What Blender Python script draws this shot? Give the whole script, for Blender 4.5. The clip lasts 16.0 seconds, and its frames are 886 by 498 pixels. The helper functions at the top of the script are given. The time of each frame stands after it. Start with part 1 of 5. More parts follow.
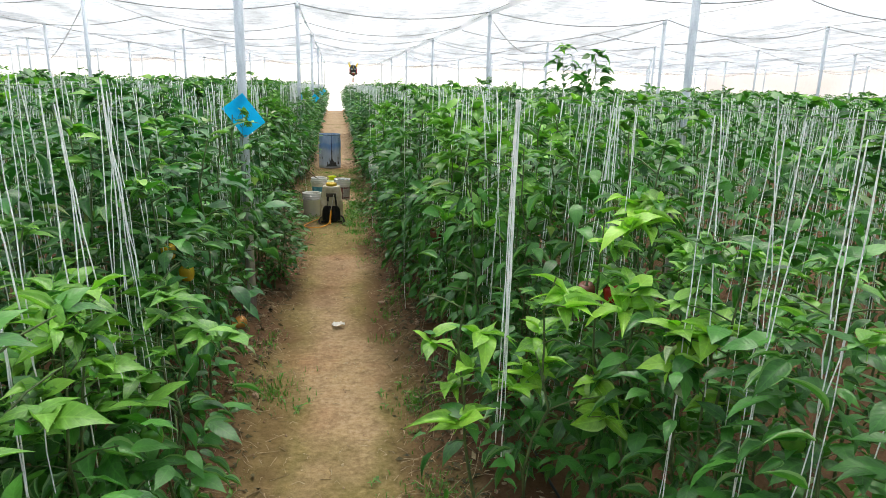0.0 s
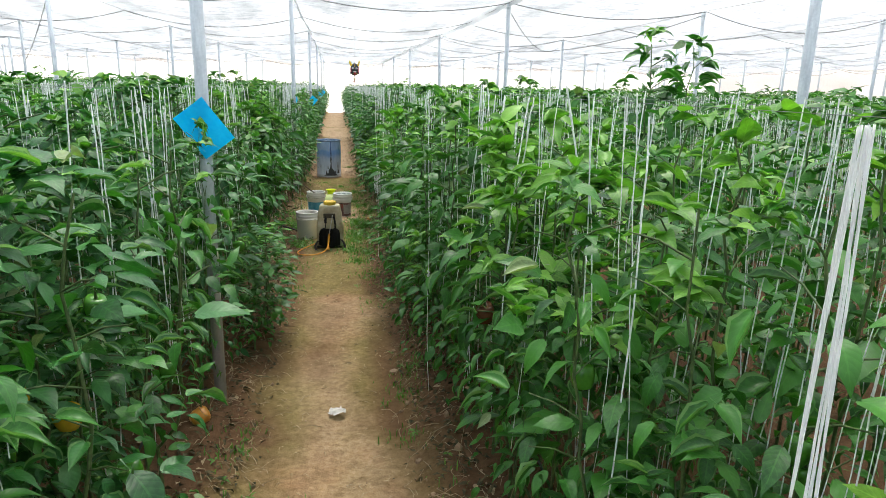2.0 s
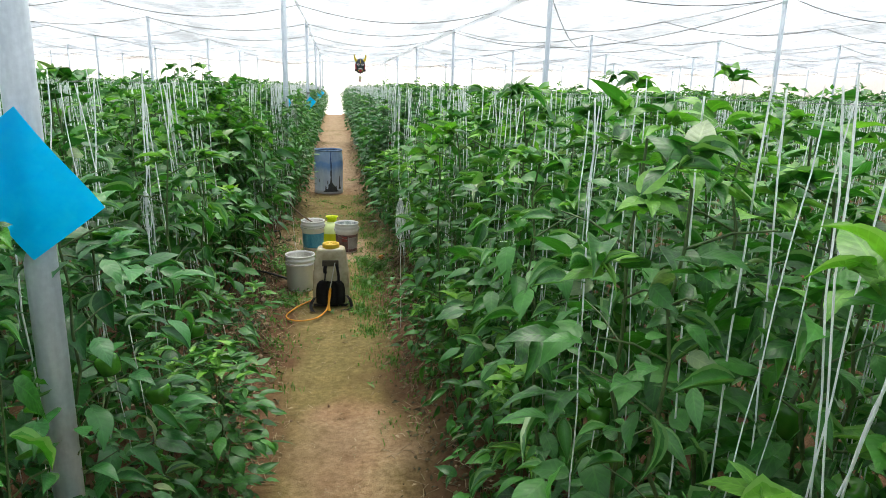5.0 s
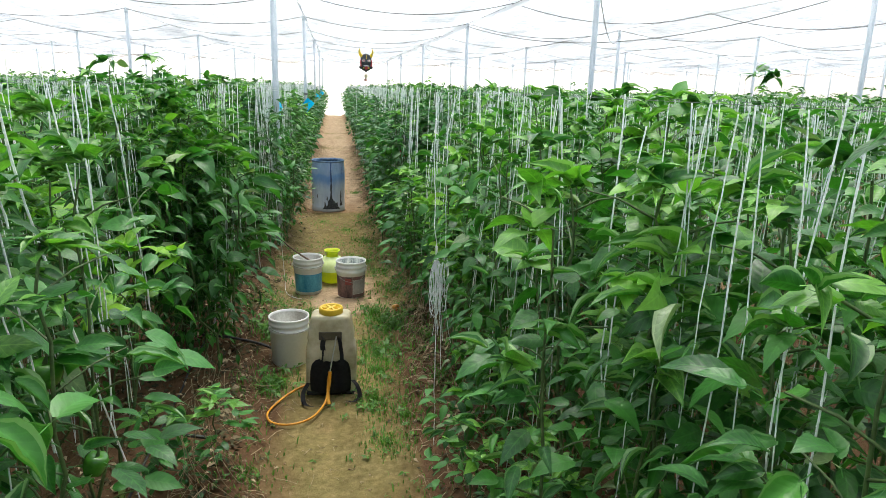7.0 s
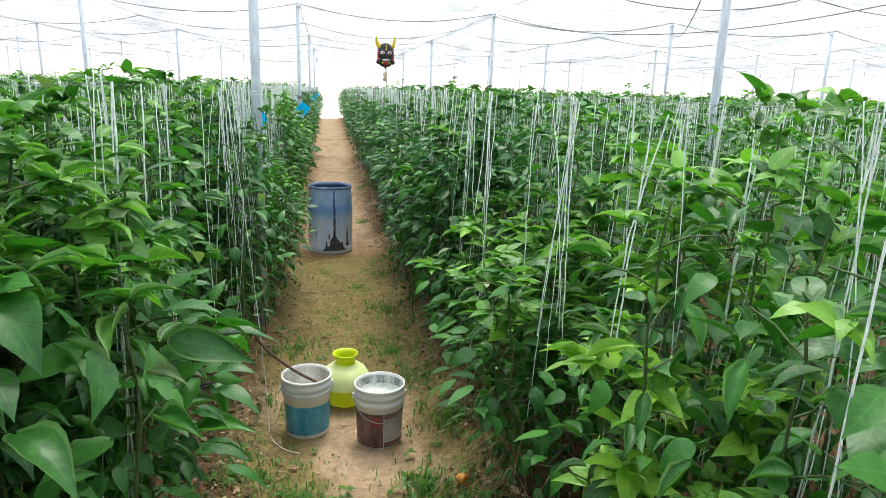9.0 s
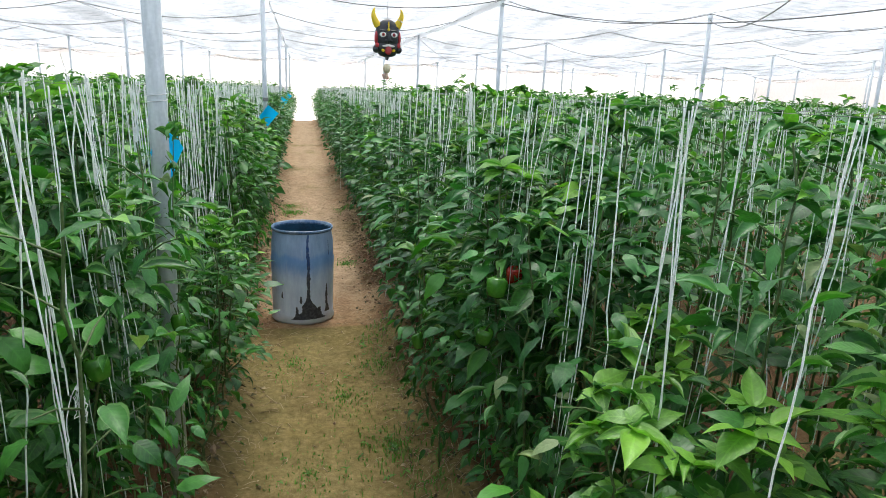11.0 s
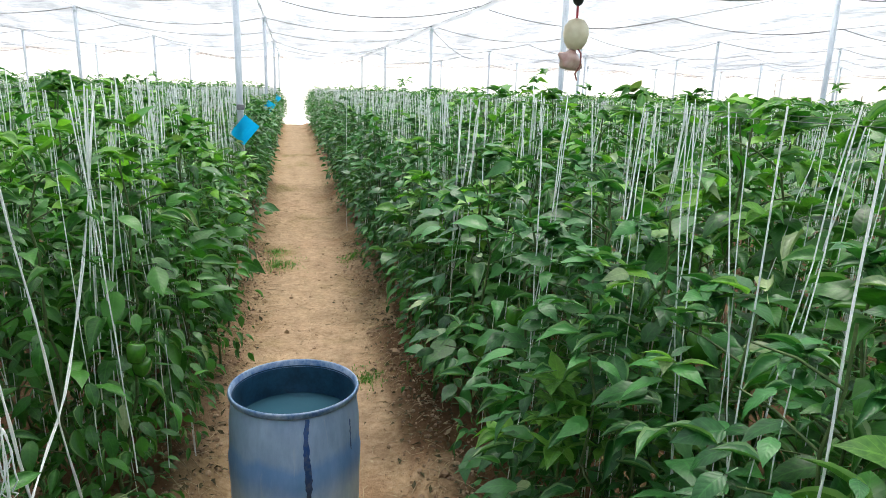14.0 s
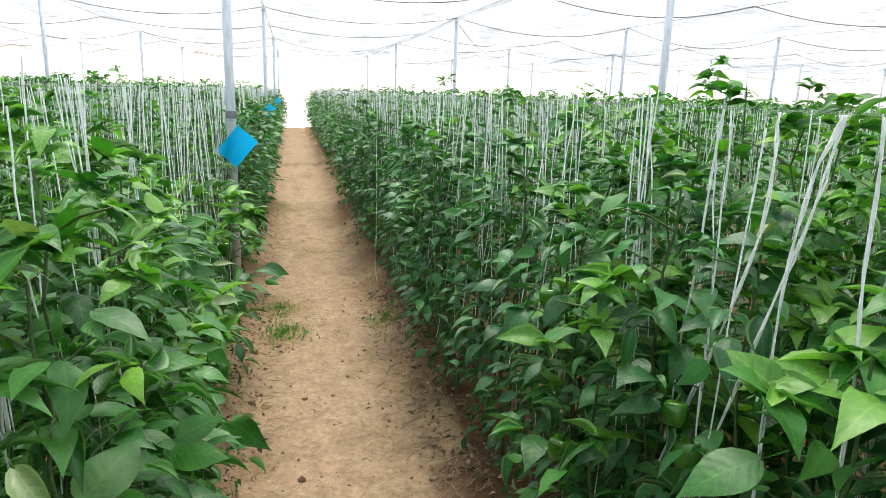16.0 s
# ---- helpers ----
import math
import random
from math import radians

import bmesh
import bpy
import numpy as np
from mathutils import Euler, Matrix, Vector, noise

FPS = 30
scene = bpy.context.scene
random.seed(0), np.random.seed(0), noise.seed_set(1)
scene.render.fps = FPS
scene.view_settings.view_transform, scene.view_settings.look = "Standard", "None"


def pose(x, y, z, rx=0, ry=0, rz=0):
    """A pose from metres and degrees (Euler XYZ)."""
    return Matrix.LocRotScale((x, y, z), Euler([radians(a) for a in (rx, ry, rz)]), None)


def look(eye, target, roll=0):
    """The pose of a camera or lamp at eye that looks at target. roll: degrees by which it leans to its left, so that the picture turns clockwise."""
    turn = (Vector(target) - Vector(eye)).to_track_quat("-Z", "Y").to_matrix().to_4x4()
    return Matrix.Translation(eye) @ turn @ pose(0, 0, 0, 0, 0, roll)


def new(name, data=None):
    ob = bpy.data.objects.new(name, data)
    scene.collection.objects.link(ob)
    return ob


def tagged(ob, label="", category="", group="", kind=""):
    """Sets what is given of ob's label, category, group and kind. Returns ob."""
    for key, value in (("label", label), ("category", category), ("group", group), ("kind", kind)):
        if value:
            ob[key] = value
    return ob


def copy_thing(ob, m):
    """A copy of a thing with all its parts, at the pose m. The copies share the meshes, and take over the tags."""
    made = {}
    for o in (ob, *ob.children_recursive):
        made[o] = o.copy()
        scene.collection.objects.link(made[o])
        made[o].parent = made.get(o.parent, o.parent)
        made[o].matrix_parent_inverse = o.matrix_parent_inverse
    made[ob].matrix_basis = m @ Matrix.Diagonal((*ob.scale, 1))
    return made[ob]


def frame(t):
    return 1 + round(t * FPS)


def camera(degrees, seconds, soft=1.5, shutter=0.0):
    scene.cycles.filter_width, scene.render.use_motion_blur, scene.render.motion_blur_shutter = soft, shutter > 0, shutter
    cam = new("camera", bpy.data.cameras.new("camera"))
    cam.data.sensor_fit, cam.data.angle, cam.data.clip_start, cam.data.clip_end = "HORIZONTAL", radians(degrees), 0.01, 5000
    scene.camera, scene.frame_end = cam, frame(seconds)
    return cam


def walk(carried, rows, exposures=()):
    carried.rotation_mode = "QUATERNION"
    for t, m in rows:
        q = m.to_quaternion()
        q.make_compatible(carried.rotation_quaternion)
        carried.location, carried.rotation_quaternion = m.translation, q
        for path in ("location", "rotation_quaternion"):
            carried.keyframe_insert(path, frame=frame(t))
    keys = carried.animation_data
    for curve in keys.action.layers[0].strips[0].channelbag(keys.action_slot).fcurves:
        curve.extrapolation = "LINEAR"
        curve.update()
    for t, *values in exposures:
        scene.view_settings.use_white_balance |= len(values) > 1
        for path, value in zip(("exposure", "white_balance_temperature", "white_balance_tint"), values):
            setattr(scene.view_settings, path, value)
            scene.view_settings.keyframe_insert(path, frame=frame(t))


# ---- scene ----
cam = camera(67.93, 16.0, soft=0.9, shutter=0.0)
# seconds, x, y, z, pitch, roll, yaw
ROWS = [
    (0.0, 0.341, 0.336, 2.109, -13.88, -1.42, -9.06),
    (0.5, 0.355, 0.675, 2.109, -13.92, -1.37, -9.00),
    (1.0, 0.351, 1.098, 2.109, -13.88, -1.34, -9.02),
    (1.5, 0.343, 1.552, 2.108, -13.85, -1.25, -9.05),
    (2.0, 0.363, 1.961, 2.103, -13.82, -1.29, -9.03),
    (2.5, 0.436, 2.390, 2.101, -13.78, -1.40, -9.03),
    (3.0, 0.483, 2.825, 2.106, -13.80, -1.67, -9.05),
    (3.5, 0.382, 3.274, 2.082, -13.66, -1.49, -9.16),
    (4.0, 0.305, 3.709, 2.076, -13.72, -1.42, -9.15),
    (6.5, 0.333, 5.655, 2.095, -13.72, -1.62, -9.11),
    (7.0, 0.302, 6.300, 2.090, -13.74, -1.60, -9.14),
    (7.5, 0.271, 7.031, 2.088, -13.71, -1.41, -9.17),
    (8.0, 0.231, 7.761, 2.084, -13.75, -1.24, -9.16),
    (8.5, 0.184, 8.478, 2.075, -13.73, -1.31, -9.22),
    (9.0, 0.159, 9.149, 2.089, -13.60, -1.75, -9.73),
    (11.5, 0.201, 12.277, 2.090, -13.49, -1.92, -12.12),
    (12.0, 0.211, 12.853, 2.097, -13.54, -1.77, -12.30),
    (12.5, 0.237, 13.406, 2.102, -13.60, -1.52, -12.36),
    (13.0, 0.238, 13.950, 2.103, -13.58, -1.48, -12.44),
    (13.5, 0.227, 14.478, 2.102, -13.52, -1.68, -12.48),
    (14.0, 0.204, 14.990, 2.107, -13.46, -1.79, -12.58),
    (14.5, 0.170, 15.503, 2.107, -13.49, -1.88, -12.66),
    (15.0, 0.156, 16.071, 2.103, -13.45, -1.90, -12.61),
    (15.5, 0.123, 16.683, 2.090, -13.40, -1.90, -12.67),
    (16.0, 0.093, 17.317, 2.085, -13.30, -1.90, -12.76),
]
walk(cam, [(t, pose(x, y, z, 90 + pitch, roll, yaw)) for t, x, y, z, pitch, roll, yaw in ROWS],
     [(0.0, 0.98, 6500, 7), (1.5, 1.02, 6450, 7), (3.0, 0.98, 6450, 6), (6.5, 1.11, 6350, 5), (9.0, 1.16, 6350, 6), (11.5, 0.94, 6300, 8), (12.5, 1.03, 6300, 8), (14.5, 1.1, 6400, 8), (16.0, 1.15, 6450, 8)])

# ---------------------------------------------------------------- light
SUN_UP, SUN_TURN = 70.0, 14.0
world = bpy.data.worlds.new("sky")
scene.world = world
world.use_nodes = True
wn = world.node_tree
sky = wn.nodes.new("ShaderNodeTexSky")
sky.sky_type, sky.sun_disc = "NISHITA", False
sky.sun_elevation, sky.sun_rotation = radians(SUN_UP), radians(SUN_TURN)
sky.air_density, sky.dust_density, sky.ozone_density = 1.0, 8.0, 0.3
wn.nodes["Background"].inputs[1].default_value = 0.15
wn.links.new(sky.outputs[0], wn.nodes["Background"].inputs[0])
sun = new("sun", bpy.data.lights.new("sun", "SUN"))
sun.data.energy, sun.data.angle, sun.data.color = 3.9, radians(24), (1.0, 0.97, 0.92)
sun.matrix_world = look((0, 0, 30), (-30 * math.cos(radians(SUN_UP)) * math.sin(radians(SUN_TURN)),
                                    -30 * math.cos(radians(SUN_UP)) * math.cos(radians(SUN_TURN)), 30 - 30 * math.sin(radians(SUN_UP))))

# ---------------------------------------------------------------- materials


def material(name):
    m = bpy.data.materials.new(name)
    m.use_nodes = True
    nt = m.node_tree
    return m, nt, nt.nodes["Principled BSDF"], nt.nodes["Material Output"]


def node(nt, kind, **values):
    n = nt.nodes.new(kind)
    for key, value in values.items():
        if key in n.inputs:
            n.inputs[key].default_value = value
    return n


def ramp(nt, fac, stops):
    r = nt.nodes.new("ShaderNodeValToRGB")
    while len(r.color_ramp.elements) < len(stops):
        r.color_ramp.elements.new(0.5)
    for e, (p, c) in zip(r.color_ramp.elements, stops):
        e.position, e.color = p, (*c, 1)
    nt.links.new(fac, r.inputs[0])
    return r.outputs[0]


def mixed(nt, fac, a, b, mode="MIX"):
    x = nt.nodes.new("ShaderNodeMix")
    x.data_type, x.blend_type = "RGBA", mode
    for socket, value in ((x.inputs[0], fac), (x.inputs[6], a), (x.inputs[7], b)):
        if isinstance(value, bpy.types.NodeSocket):
            nt.links.new(value, socket)
        elif isinstance(value, tuple):
            socket.default_value = (*value, 1)
        else:
            socket.default_value = value
    return x.outputs[2]


def noise_tex(nt, scale, detail=4.0, rough=0.55, coords="Object", stretch=None):
    tc = nt.nodes.new("ShaderNodeTexCoord")
    n = node(nt, "ShaderNodeTexNoise", Scale=scale, Detail=detail, Roughness=rough)
    if stretch:
        mp = nt.nodes.new("ShaderNodeMapping")
        mp.inputs["Scale"].default_value = stretch
        nt.links.new(tc.outputs[coords], mp.inputs[0])
        nt.links.new(mp.outputs[0], n.inputs["Vector"])
    else:
        nt.links.new(tc.outputs[coords], n.inputs["Vector"])
    return n.outputs[0]


def bump(nt, bsdf, height, strength, distance):
    b = node(nt, "ShaderNodeBump", Strength=strength, Distance=distance)
    nt.links.new(height, b.inputs["Height"])
    nt.links.new(b.outputs[0], bsdf.inputs["Normal"])


def surface(name, dark, light, scale=8.0, rough=0.6, metal=0.0, bumps=0.2, stretch=None, fine=60.0):
    """A plain worn surface: two colours mixed by noise at two scales, with fine relief."""
    m, nt, p, _ = material(name)
    a = noise_tex(nt, scale, stretch=stretch)
    b = noise_tex(nt, fine, 3)
    f = mixed(nt, 0.35, a, b)
    nt.links.new(ramp(nt, f, [(0.35, dark), (0.65, light)]), p.inputs["Base Color"])
    p.inputs["Roughness"].default_value, p.inputs["Metallic"].default_value = rough, metal
    bump(nt, p, b, bumps, 0.004)
    return m


def leaf_material(name, low, mid, high, glow):
    m, nt, p, out = material(name)
    geo = nt.nodes.new("ShaderNodeNewGeometry")
    info = nt.nodes.new("ShaderNodeObjectInfo")
    c = ramp(nt, geo.outputs["Random Per Island"], [(0.0, low), (0.55, mid), (1.0, high)])
    tone = ramp(nt, info.outputs["Random"], [(0.0, (0.8, 0.88, 0.95)), (1.0, (1.12, 1.08, 0.9))])
    c = mixed(nt, 1.0, c, tone, "MULTIPLY")
    blade = nt.nodes.new("ShaderNodeAttribute")
    blade.attribute_name = "blade"
    axes = nt.nodes.new("ShaderNodeSeparateXYZ")
    nt.links.new(blade.outputs["Vector"], axes.inputs[0])

    def calc(op, a, b=0.0):
        k = nt.nodes.new("ShaderNodeMath")
        k.operation = op
        for socket, value in zip(k.inputs, (a, b)):
            if isinstance(value, float):
                socket.default_value = value
            else:
                nt.links.new(value, socket)
        return k.outputs[0]

    side = calc("ABSOLUTE", axes.outputs[0])
    rib = calc("LESS_THAN", side, 0.07)
    wave = calc("SINE", calc("MULTIPLY", calc("SUBTRACT", axes.outputs[1], calc("MULTIPLY", side, 0.22)), 44.0))
    curl = calc("MULTIPLY", calc("GREATER_THAN", side, 0.78), axes.outputs[2])
    vein = calc("MAXIMUM", rib, calc("MULTIPLY", calc("GREATER_THAN", wave, 0.9), 0.6))
    c = mixed(nt, calc("MULTIPLY", vein, 0.16), c, tuple(min(1, v * 1.8 + 0.012) for v in high))
    blotch = noise_tex(nt, 55.0, 3)
    c = mixed(nt, ramp(nt, blotch, [(0.4, (0, 0, 0)), (0.75, (0.2, 0.2, 0.2))]), c, tuple(min(1, v * 1.7 + 0.01) for v in high))
    c = mixed(nt, calc("MULTIPLY", curl, 0.75), c, tuple(0.5 * v + k for v, k in zip(high, (0.17, 0.24, 0.11))))
    nt.links.new(c, p.inputs["Base Color"])
    p.inputs["Roughness"].default_value = 0.42
    p.inputs["Specular IOR Level"].default_value = 0.5
    bump(nt, p, calc("SUBTRACT", calc("MULTIPLY", blotch, 0.6), calc("MULTIPLY", wave, 0.1)), 0.35, 0.004)
    tr = nt.nodes.new("ShaderNodeBsdfTranslucent")
    nt.links.new(mixed(nt, 1.0, c, (1.2, 1.6, 0.5), "MULTIPLY"), tr.inputs[0])
    mx = node(nt, "ShaderNodeMixShader", Fac=glow)
    nt.links.new(p.outputs[0], mx.inputs[1])
    nt.links.new(tr.outputs[0], mx.inputs[2])
    nt.links.new(mx.outputs[0], out.inputs[0])
    return m


def film(name, clear, colour, scale, shade=0.9):
    """Thin woven plastic: part of the light goes straight through, part is spread, part is turned back."""
    m, nt, p, out = material(name)
    p.inputs["Base Color"].default_value = (*colour, 1)
    p.inputs["Roughness"].default_value = 0.7
    p.inputs["Specular IOR Level"].default_value = 0.0
    folds = noise_tex(nt, scale, 5, 0.6, stretch=(1.0, 0.25, 1.0))
    tone = ramp(nt, folds, [(0.35, tuple(v * shade for v in colour)), (0.65, colour)])
    creases = noise_tex(nt, scale * 7, 6, 0.75, stretch=(0.35, 1.0, 1.0))
    tone = mixed(nt, 1.0, tone, ramp(nt, creases, [(0.36, (shade, shade, shade)), (0.56, (1, 1, 1))]), "MULTIPLY")
    nt.links.new(tone, p.inputs["Base Color"])
    tr = nt.nodes.new("ShaderNodeBsdfTranslucent")
    nt.links.new(tone, tr.inputs[0])
    cl = nt.nodes.new("ShaderNodeBsdfTransparent")
    a = node(nt, "ShaderNodeMixShader", Fac=0.85)
    b = node(nt, "ShaderNodeMixShader", Fac=clear)
    nt.links.new(ramp(nt, creases, [(0.34, (clear * shade,) * 3), (0.58, (clear,) * 3)]), b.inputs[0])
    nt.links.new(p.outputs[0], a.inputs[1])
    nt.links.new(tr.outputs[0], a.inputs[2])
    nt.links.new(a.outputs[0], b.inputs[1])
    nt.links.new(cl.outputs[0], b.inputs[2])
    nt.links.new(b.outputs[0], out.inputs[0])
    return m


def soil_material():
    m, nt, p, _ = material("soil")
    big = noise_tex(nt, 0.9, 5, 0.6)
    grit = noise_tex(nt, 24.0, 6, 0.7)
    fine = noise_tex(nt, 140.0, 3, 0.6)
    tan = ramp(nt, grit, [(0.3, (0.25, 0.168, 0.085)), (0.5, (0.38, 0.27, 0.15)), (0.72, (0.5, 0.37, 0.23))])
    red = ramp(nt, grit, [(0.3, (0.2, 0.1, 0.045)), (0.7, (0.38, 0.21, 0.11))])
    c = mixed(nt, ramp(nt, big, [(0.46, (0, 0, 0)), (0.62, (0.7, 0.7, 0.7))]), tan, red)
    worn = nt.nodes.new("ShaderNodeAttribute")
    worn.attribute_name = "trodden"
    c = mixed(nt, worn.outputs["Fac"], c, ramp(nt, grit, [(0.3, (0.34, 0.235, 0.145)), (0.5, (0.45, 0.325, 0.213)), (0.72, (0.55, 0.42, 0.29))]))
    green = nt.nodes.new("ShaderNodeAttribute")
    green.attribute_name = "moss"
    c = mixed(nt, green.outputs["Fac"], c, ramp(nt, grit, [(0.3, (0.12, 0.105, 0.03)), (0.55, (0.22, 0.18, 0.065)), (0.75, (0.33, 0.26, 0.12))]))
    mottle = noise_tex(nt, 6.5, 6, 0.7)
    c = mixed(nt, 1.0, c, ramp(nt, mottle, [(0.33, (0.72, 0.7, 0.66)), (0.5, (1, 1, 1)), (0.68, (1.15, 1.13, 1.1))]), "MULTIPLY")
    # dark red-brown for damp soil and for canopy shade put into the colour
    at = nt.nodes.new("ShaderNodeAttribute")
    at.attribute_name = "damp_shade"
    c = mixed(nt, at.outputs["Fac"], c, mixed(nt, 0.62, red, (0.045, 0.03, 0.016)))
    nt.links.new(c, p.inputs["Base Color"])
    p.inputs["Roughness"].default_value = 0.95
    p.inputs["Specular IOR Level"].default_value = 0.15
    bump(nt, p, mixed(nt, 0.35, mixed(nt, 0.5, grit, mottle), fine), 0.9, 0.028)
    return m


def backlit(m, fac):
    """Thin plastic or card that lets part of the light through."""
    nt = m.node_tree
    p = next(n for n in nt.nodes if n.type == "BSDF_PRINCIPLED")
    out = next(n for n in nt.nodes if n.type == "OUTPUT_MATERIAL")
    tr = nt.nodes.new("ShaderNodeBsdfTranslucent")
    nt.links.new(p.inputs["Base Color"].links[0].from_socket, tr.inputs[0])
    mx = node(nt, "ShaderNodeMixShader", Fac=fac)
    nt.links.new(p.outputs[0], mx.inputs[1])
    nt.links.new(tr.outputs[0], mx.inputs[2])
    nt.links.new(mx.outputs[0], out.inputs[0])
    return m


SOIL = soil_material()
LEAF = leaf_material("leaf_green", (0.014, 0.074, 0.011), (0.031, 0.142, 0.018), (0.066, 0.235, 0.03), 0.22)
LEAF_DEEP = leaf_material("leaf_deep_green", (0.013, 0.068, 0.017), (0.026, 0.126, 0.028), (0.053, 0.21, 0.044), 0.2)
LEAF_YOUNG = leaf_material("leaf_young", (0.055, 0.17, 0.02), (0.105, 0.27, 0.034), (0.21, 0.43, 0.06), 0.28)
LEAF_LIME = leaf_material("leaf_lime", (0.09, 0.24, 0.02), (0.18, 0.38, 0.032), (0.3, 0.54, 0.06), 0.3)
LEAF_PALE = leaf_material("leaf_pale", (0.14, 0.21, 0.09), (0.2, 0.28, 0.13), (0.28, 0.36, 0.17), 0.2)
STEM = surface("plant_stem", (0.045, 0.085, 0.02), (0.1, 0.15, 0.045), 30, 0.6)
PEPPER = surface("pepper_green", (0.03, 0.13, 0.01), (0.075, 0.24, 0.022), 12, 0.2, bumps=0.05)
PEPPER_YELLOW = surface("pepper_yellow", (0.55, 0.32, 0.02), (0.75, 0.5, 0.04), 12, 0.22, bumps=0.05)
PEPPER_RED = surface("pepper_red", (0.32, 0.012, 0.008), (0.5, 0.03, 0.02), 12, 0.22, bumps=0.05)
PEPPER_ORANGE = surface("pepper_orange", (0.5, 0.16, 0.015), (0.68, 0.34, 0.06), 10, 0.3, bumps=0.05)
PEPPER_BROWN = surface("pepper_brown", (0.09, 0.03, 0.015), (0.17, 0.06, 0.03), 12, 0.25, bumps=0.05)
TWINE, tnt, tp, tout = material("twine_white")
nt_tone = ramp(tnt, noise_tex(tnt, 30.0, 3), [(0.3, (0.93, 0.95, 0.94)), (0.7, (0.99, 0.995, 0.99))])
tnt.links.new(nt_tone, tp.inputs["Base Color"])
tp.inputs["Roughness"].default_value, tp.inputs["Specular IOR Level"].default_value = 0.6, 0.4
twine_through = tnt.nodes.new("ShaderNodeBsdfTranslucent")
tnt.links.new(nt_tone, twine_through.inputs[0])
twine_mix = node(tnt, "ShaderNodeMixShader", Fac=0.45)
tnt.links.new(tp.outputs[0], twine_mix.inputs[1])
tnt.links.new(twine_through.outputs[0], twine_mix.inputs[2])
tnt.links.new(twine_mix.outputs[0], tout.inputs[0])
GALV = surface("galvanised_steel", (0.46, 0.51, 0.55), (0.66, 0.71, 0.75), 9, 0.45, 0.25, 0.1, stretch=(4, 4, 0.6))
CABLE = surface("cable_dark", (0.09, 0.095, 0.1), (0.22, 0.225, 0.23), 20, 0.6)
NET = film("roof_net", 0.3, (0.5, 0.55, 0.61), 0.9, 0.5)
WALLNET = film("wall_net", 0.0, (0.94, 0.97, 0.99), 0.8, 0.95)
SEAM = film("seam_net", 0.2, (0.9, 0.91, 0.93), 3.0)
CARD = backlit(surface("card_blue", (0.012, 0.62, 0.97), (0.03, 0.72, 1.0), 10, 0.35, bumps=0.05), 0.45)
GREY_CLIP = surface("clip_grey", (0.12, 0.12, 0.13), (0.25, 0.25, 0.26), 20, 0.5)
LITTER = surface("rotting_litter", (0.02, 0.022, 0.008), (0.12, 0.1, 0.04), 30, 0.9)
DRY = surface("dry_straw", (0.24, 0.17, 0.09), (0.55, 0.44, 0.28), 25, 0.9)
GRASS = leaf_material("weed_green", (0.04, 0.12, 0.014), (0.065, 0.18, 0.02), (0.12, 0.26, 0.035), 0.3)
STONE = surface("pebble", (0.22, 0.14, 0.08), (0.46, 0.33, 0.22), 5, 0.95)
HOSE_BLACK = surface("drip_hose_black", (0.012, 0.012, 0.012), (0.03, 0.028, 0.026), 20, 0.55)
PAPER = surface("paper_white", (0.82, 0.81, 0.77), (0.93, 0.92, 0.9), 15, 0.8)

# ---------------------------------------------------------------- mesh helpers


def link(name, me, mats, parent=None, m=None):
    ob = new(name, me)
    for mat in mats if isinstance(mats, (list, tuple)) else [mats]:
        me.materials.append(mat)
    if parent:
        ob.parent = parent
    if m is not None:
        ob.matrix_basis = m
    return ob


def mesh_np(name, verts, faces, slots=None, smooth=True):
    """A mesh from arrays: all faces have the same number of corners."""
    verts, faces = np.asarray(verts, np.float32), np.asarray(faces, np.int32)
    me = bpy.data.meshes.new(name)
    k = faces.shape[1]
    me.vertices.add(len(verts))
    me.vertices.foreach_set("co", verts.ravel())
    me.loops.add(faces.size)
    me.loops.foreach_set("vertex_index", faces.ravel())
    me.polygons.add(len(faces))
    me.polygons.foreach_set("loop_start", np.arange(0, faces.size, k, dtype=np.int32))
    me.polygons.foreach_set("use_smooth", np.full(len(faces), smooth))
    if slots is not None:
        me.polygons.foreach_set("material_index", np.asarray(slots, np.int32))
    me.update(calc_edges=True)
    me.validate()
    return me


def part(name, bm, mat, parent=None, label="", m=None, smooth=False):
    """Links a bmesh as one mesh object under a thing or a part."""
    me = bpy.data.meshes.new(name)
    if smooth:
        for f in bm.faces:
            f.smooth = True
    bm.normal_update()
    bm.to_mesh(me)
    bm.free()
    ob = link(name, me, mat, parent, m)
    if label:
        ob["label"] = label
    return ob


def empty(name, m):
    ob = new(name)
    ob.empty_display_size = 0.1
    ob.matrix_basis = m
    return ob


def tube_arrays(points, radii, sides=6, caps=True):
    pts = np.asarray(points, float)
    rad = np.broadcast_to(np.asarray(radii, float), (len(pts),))
    tan = np.gradient(pts, axis=0)
    tan /= np.linalg.norm(tan, axis=1)[:, None] + 1e-12
    up = np.where(np.abs(tan[:, 2:3]) > 0.9, [[1.0, 0, 0]], [[0, 0, 1.0]])
    a = np.cross(up, tan)
    a /= np.linalg.norm(a, axis=1)[:, None] + 1e-12
    b = np.cross(tan, a)
    ang = np.linspace(0, 2 * np.pi, sides, endpoint=False)
    ring = a[:, None] * np.cos(ang)[None, :, None] + b[:, None] * np.sin(ang)[None, :, None]
    v = (pts[:, None] + ring * rad[:, None, None]).reshape(-1, 3)
    n = len(pts)
    i, j = np.meshgrid(np.arange(n - 1), np.arange(sides), indexing="ij")
    j2 = (j + 1) % sides
    f = np.stack([i * sides + j, i * sides + j2, (i + 1) * sides + j2, (i + 1) * sides + j], -1).reshape(-1, 4)
    return v, f


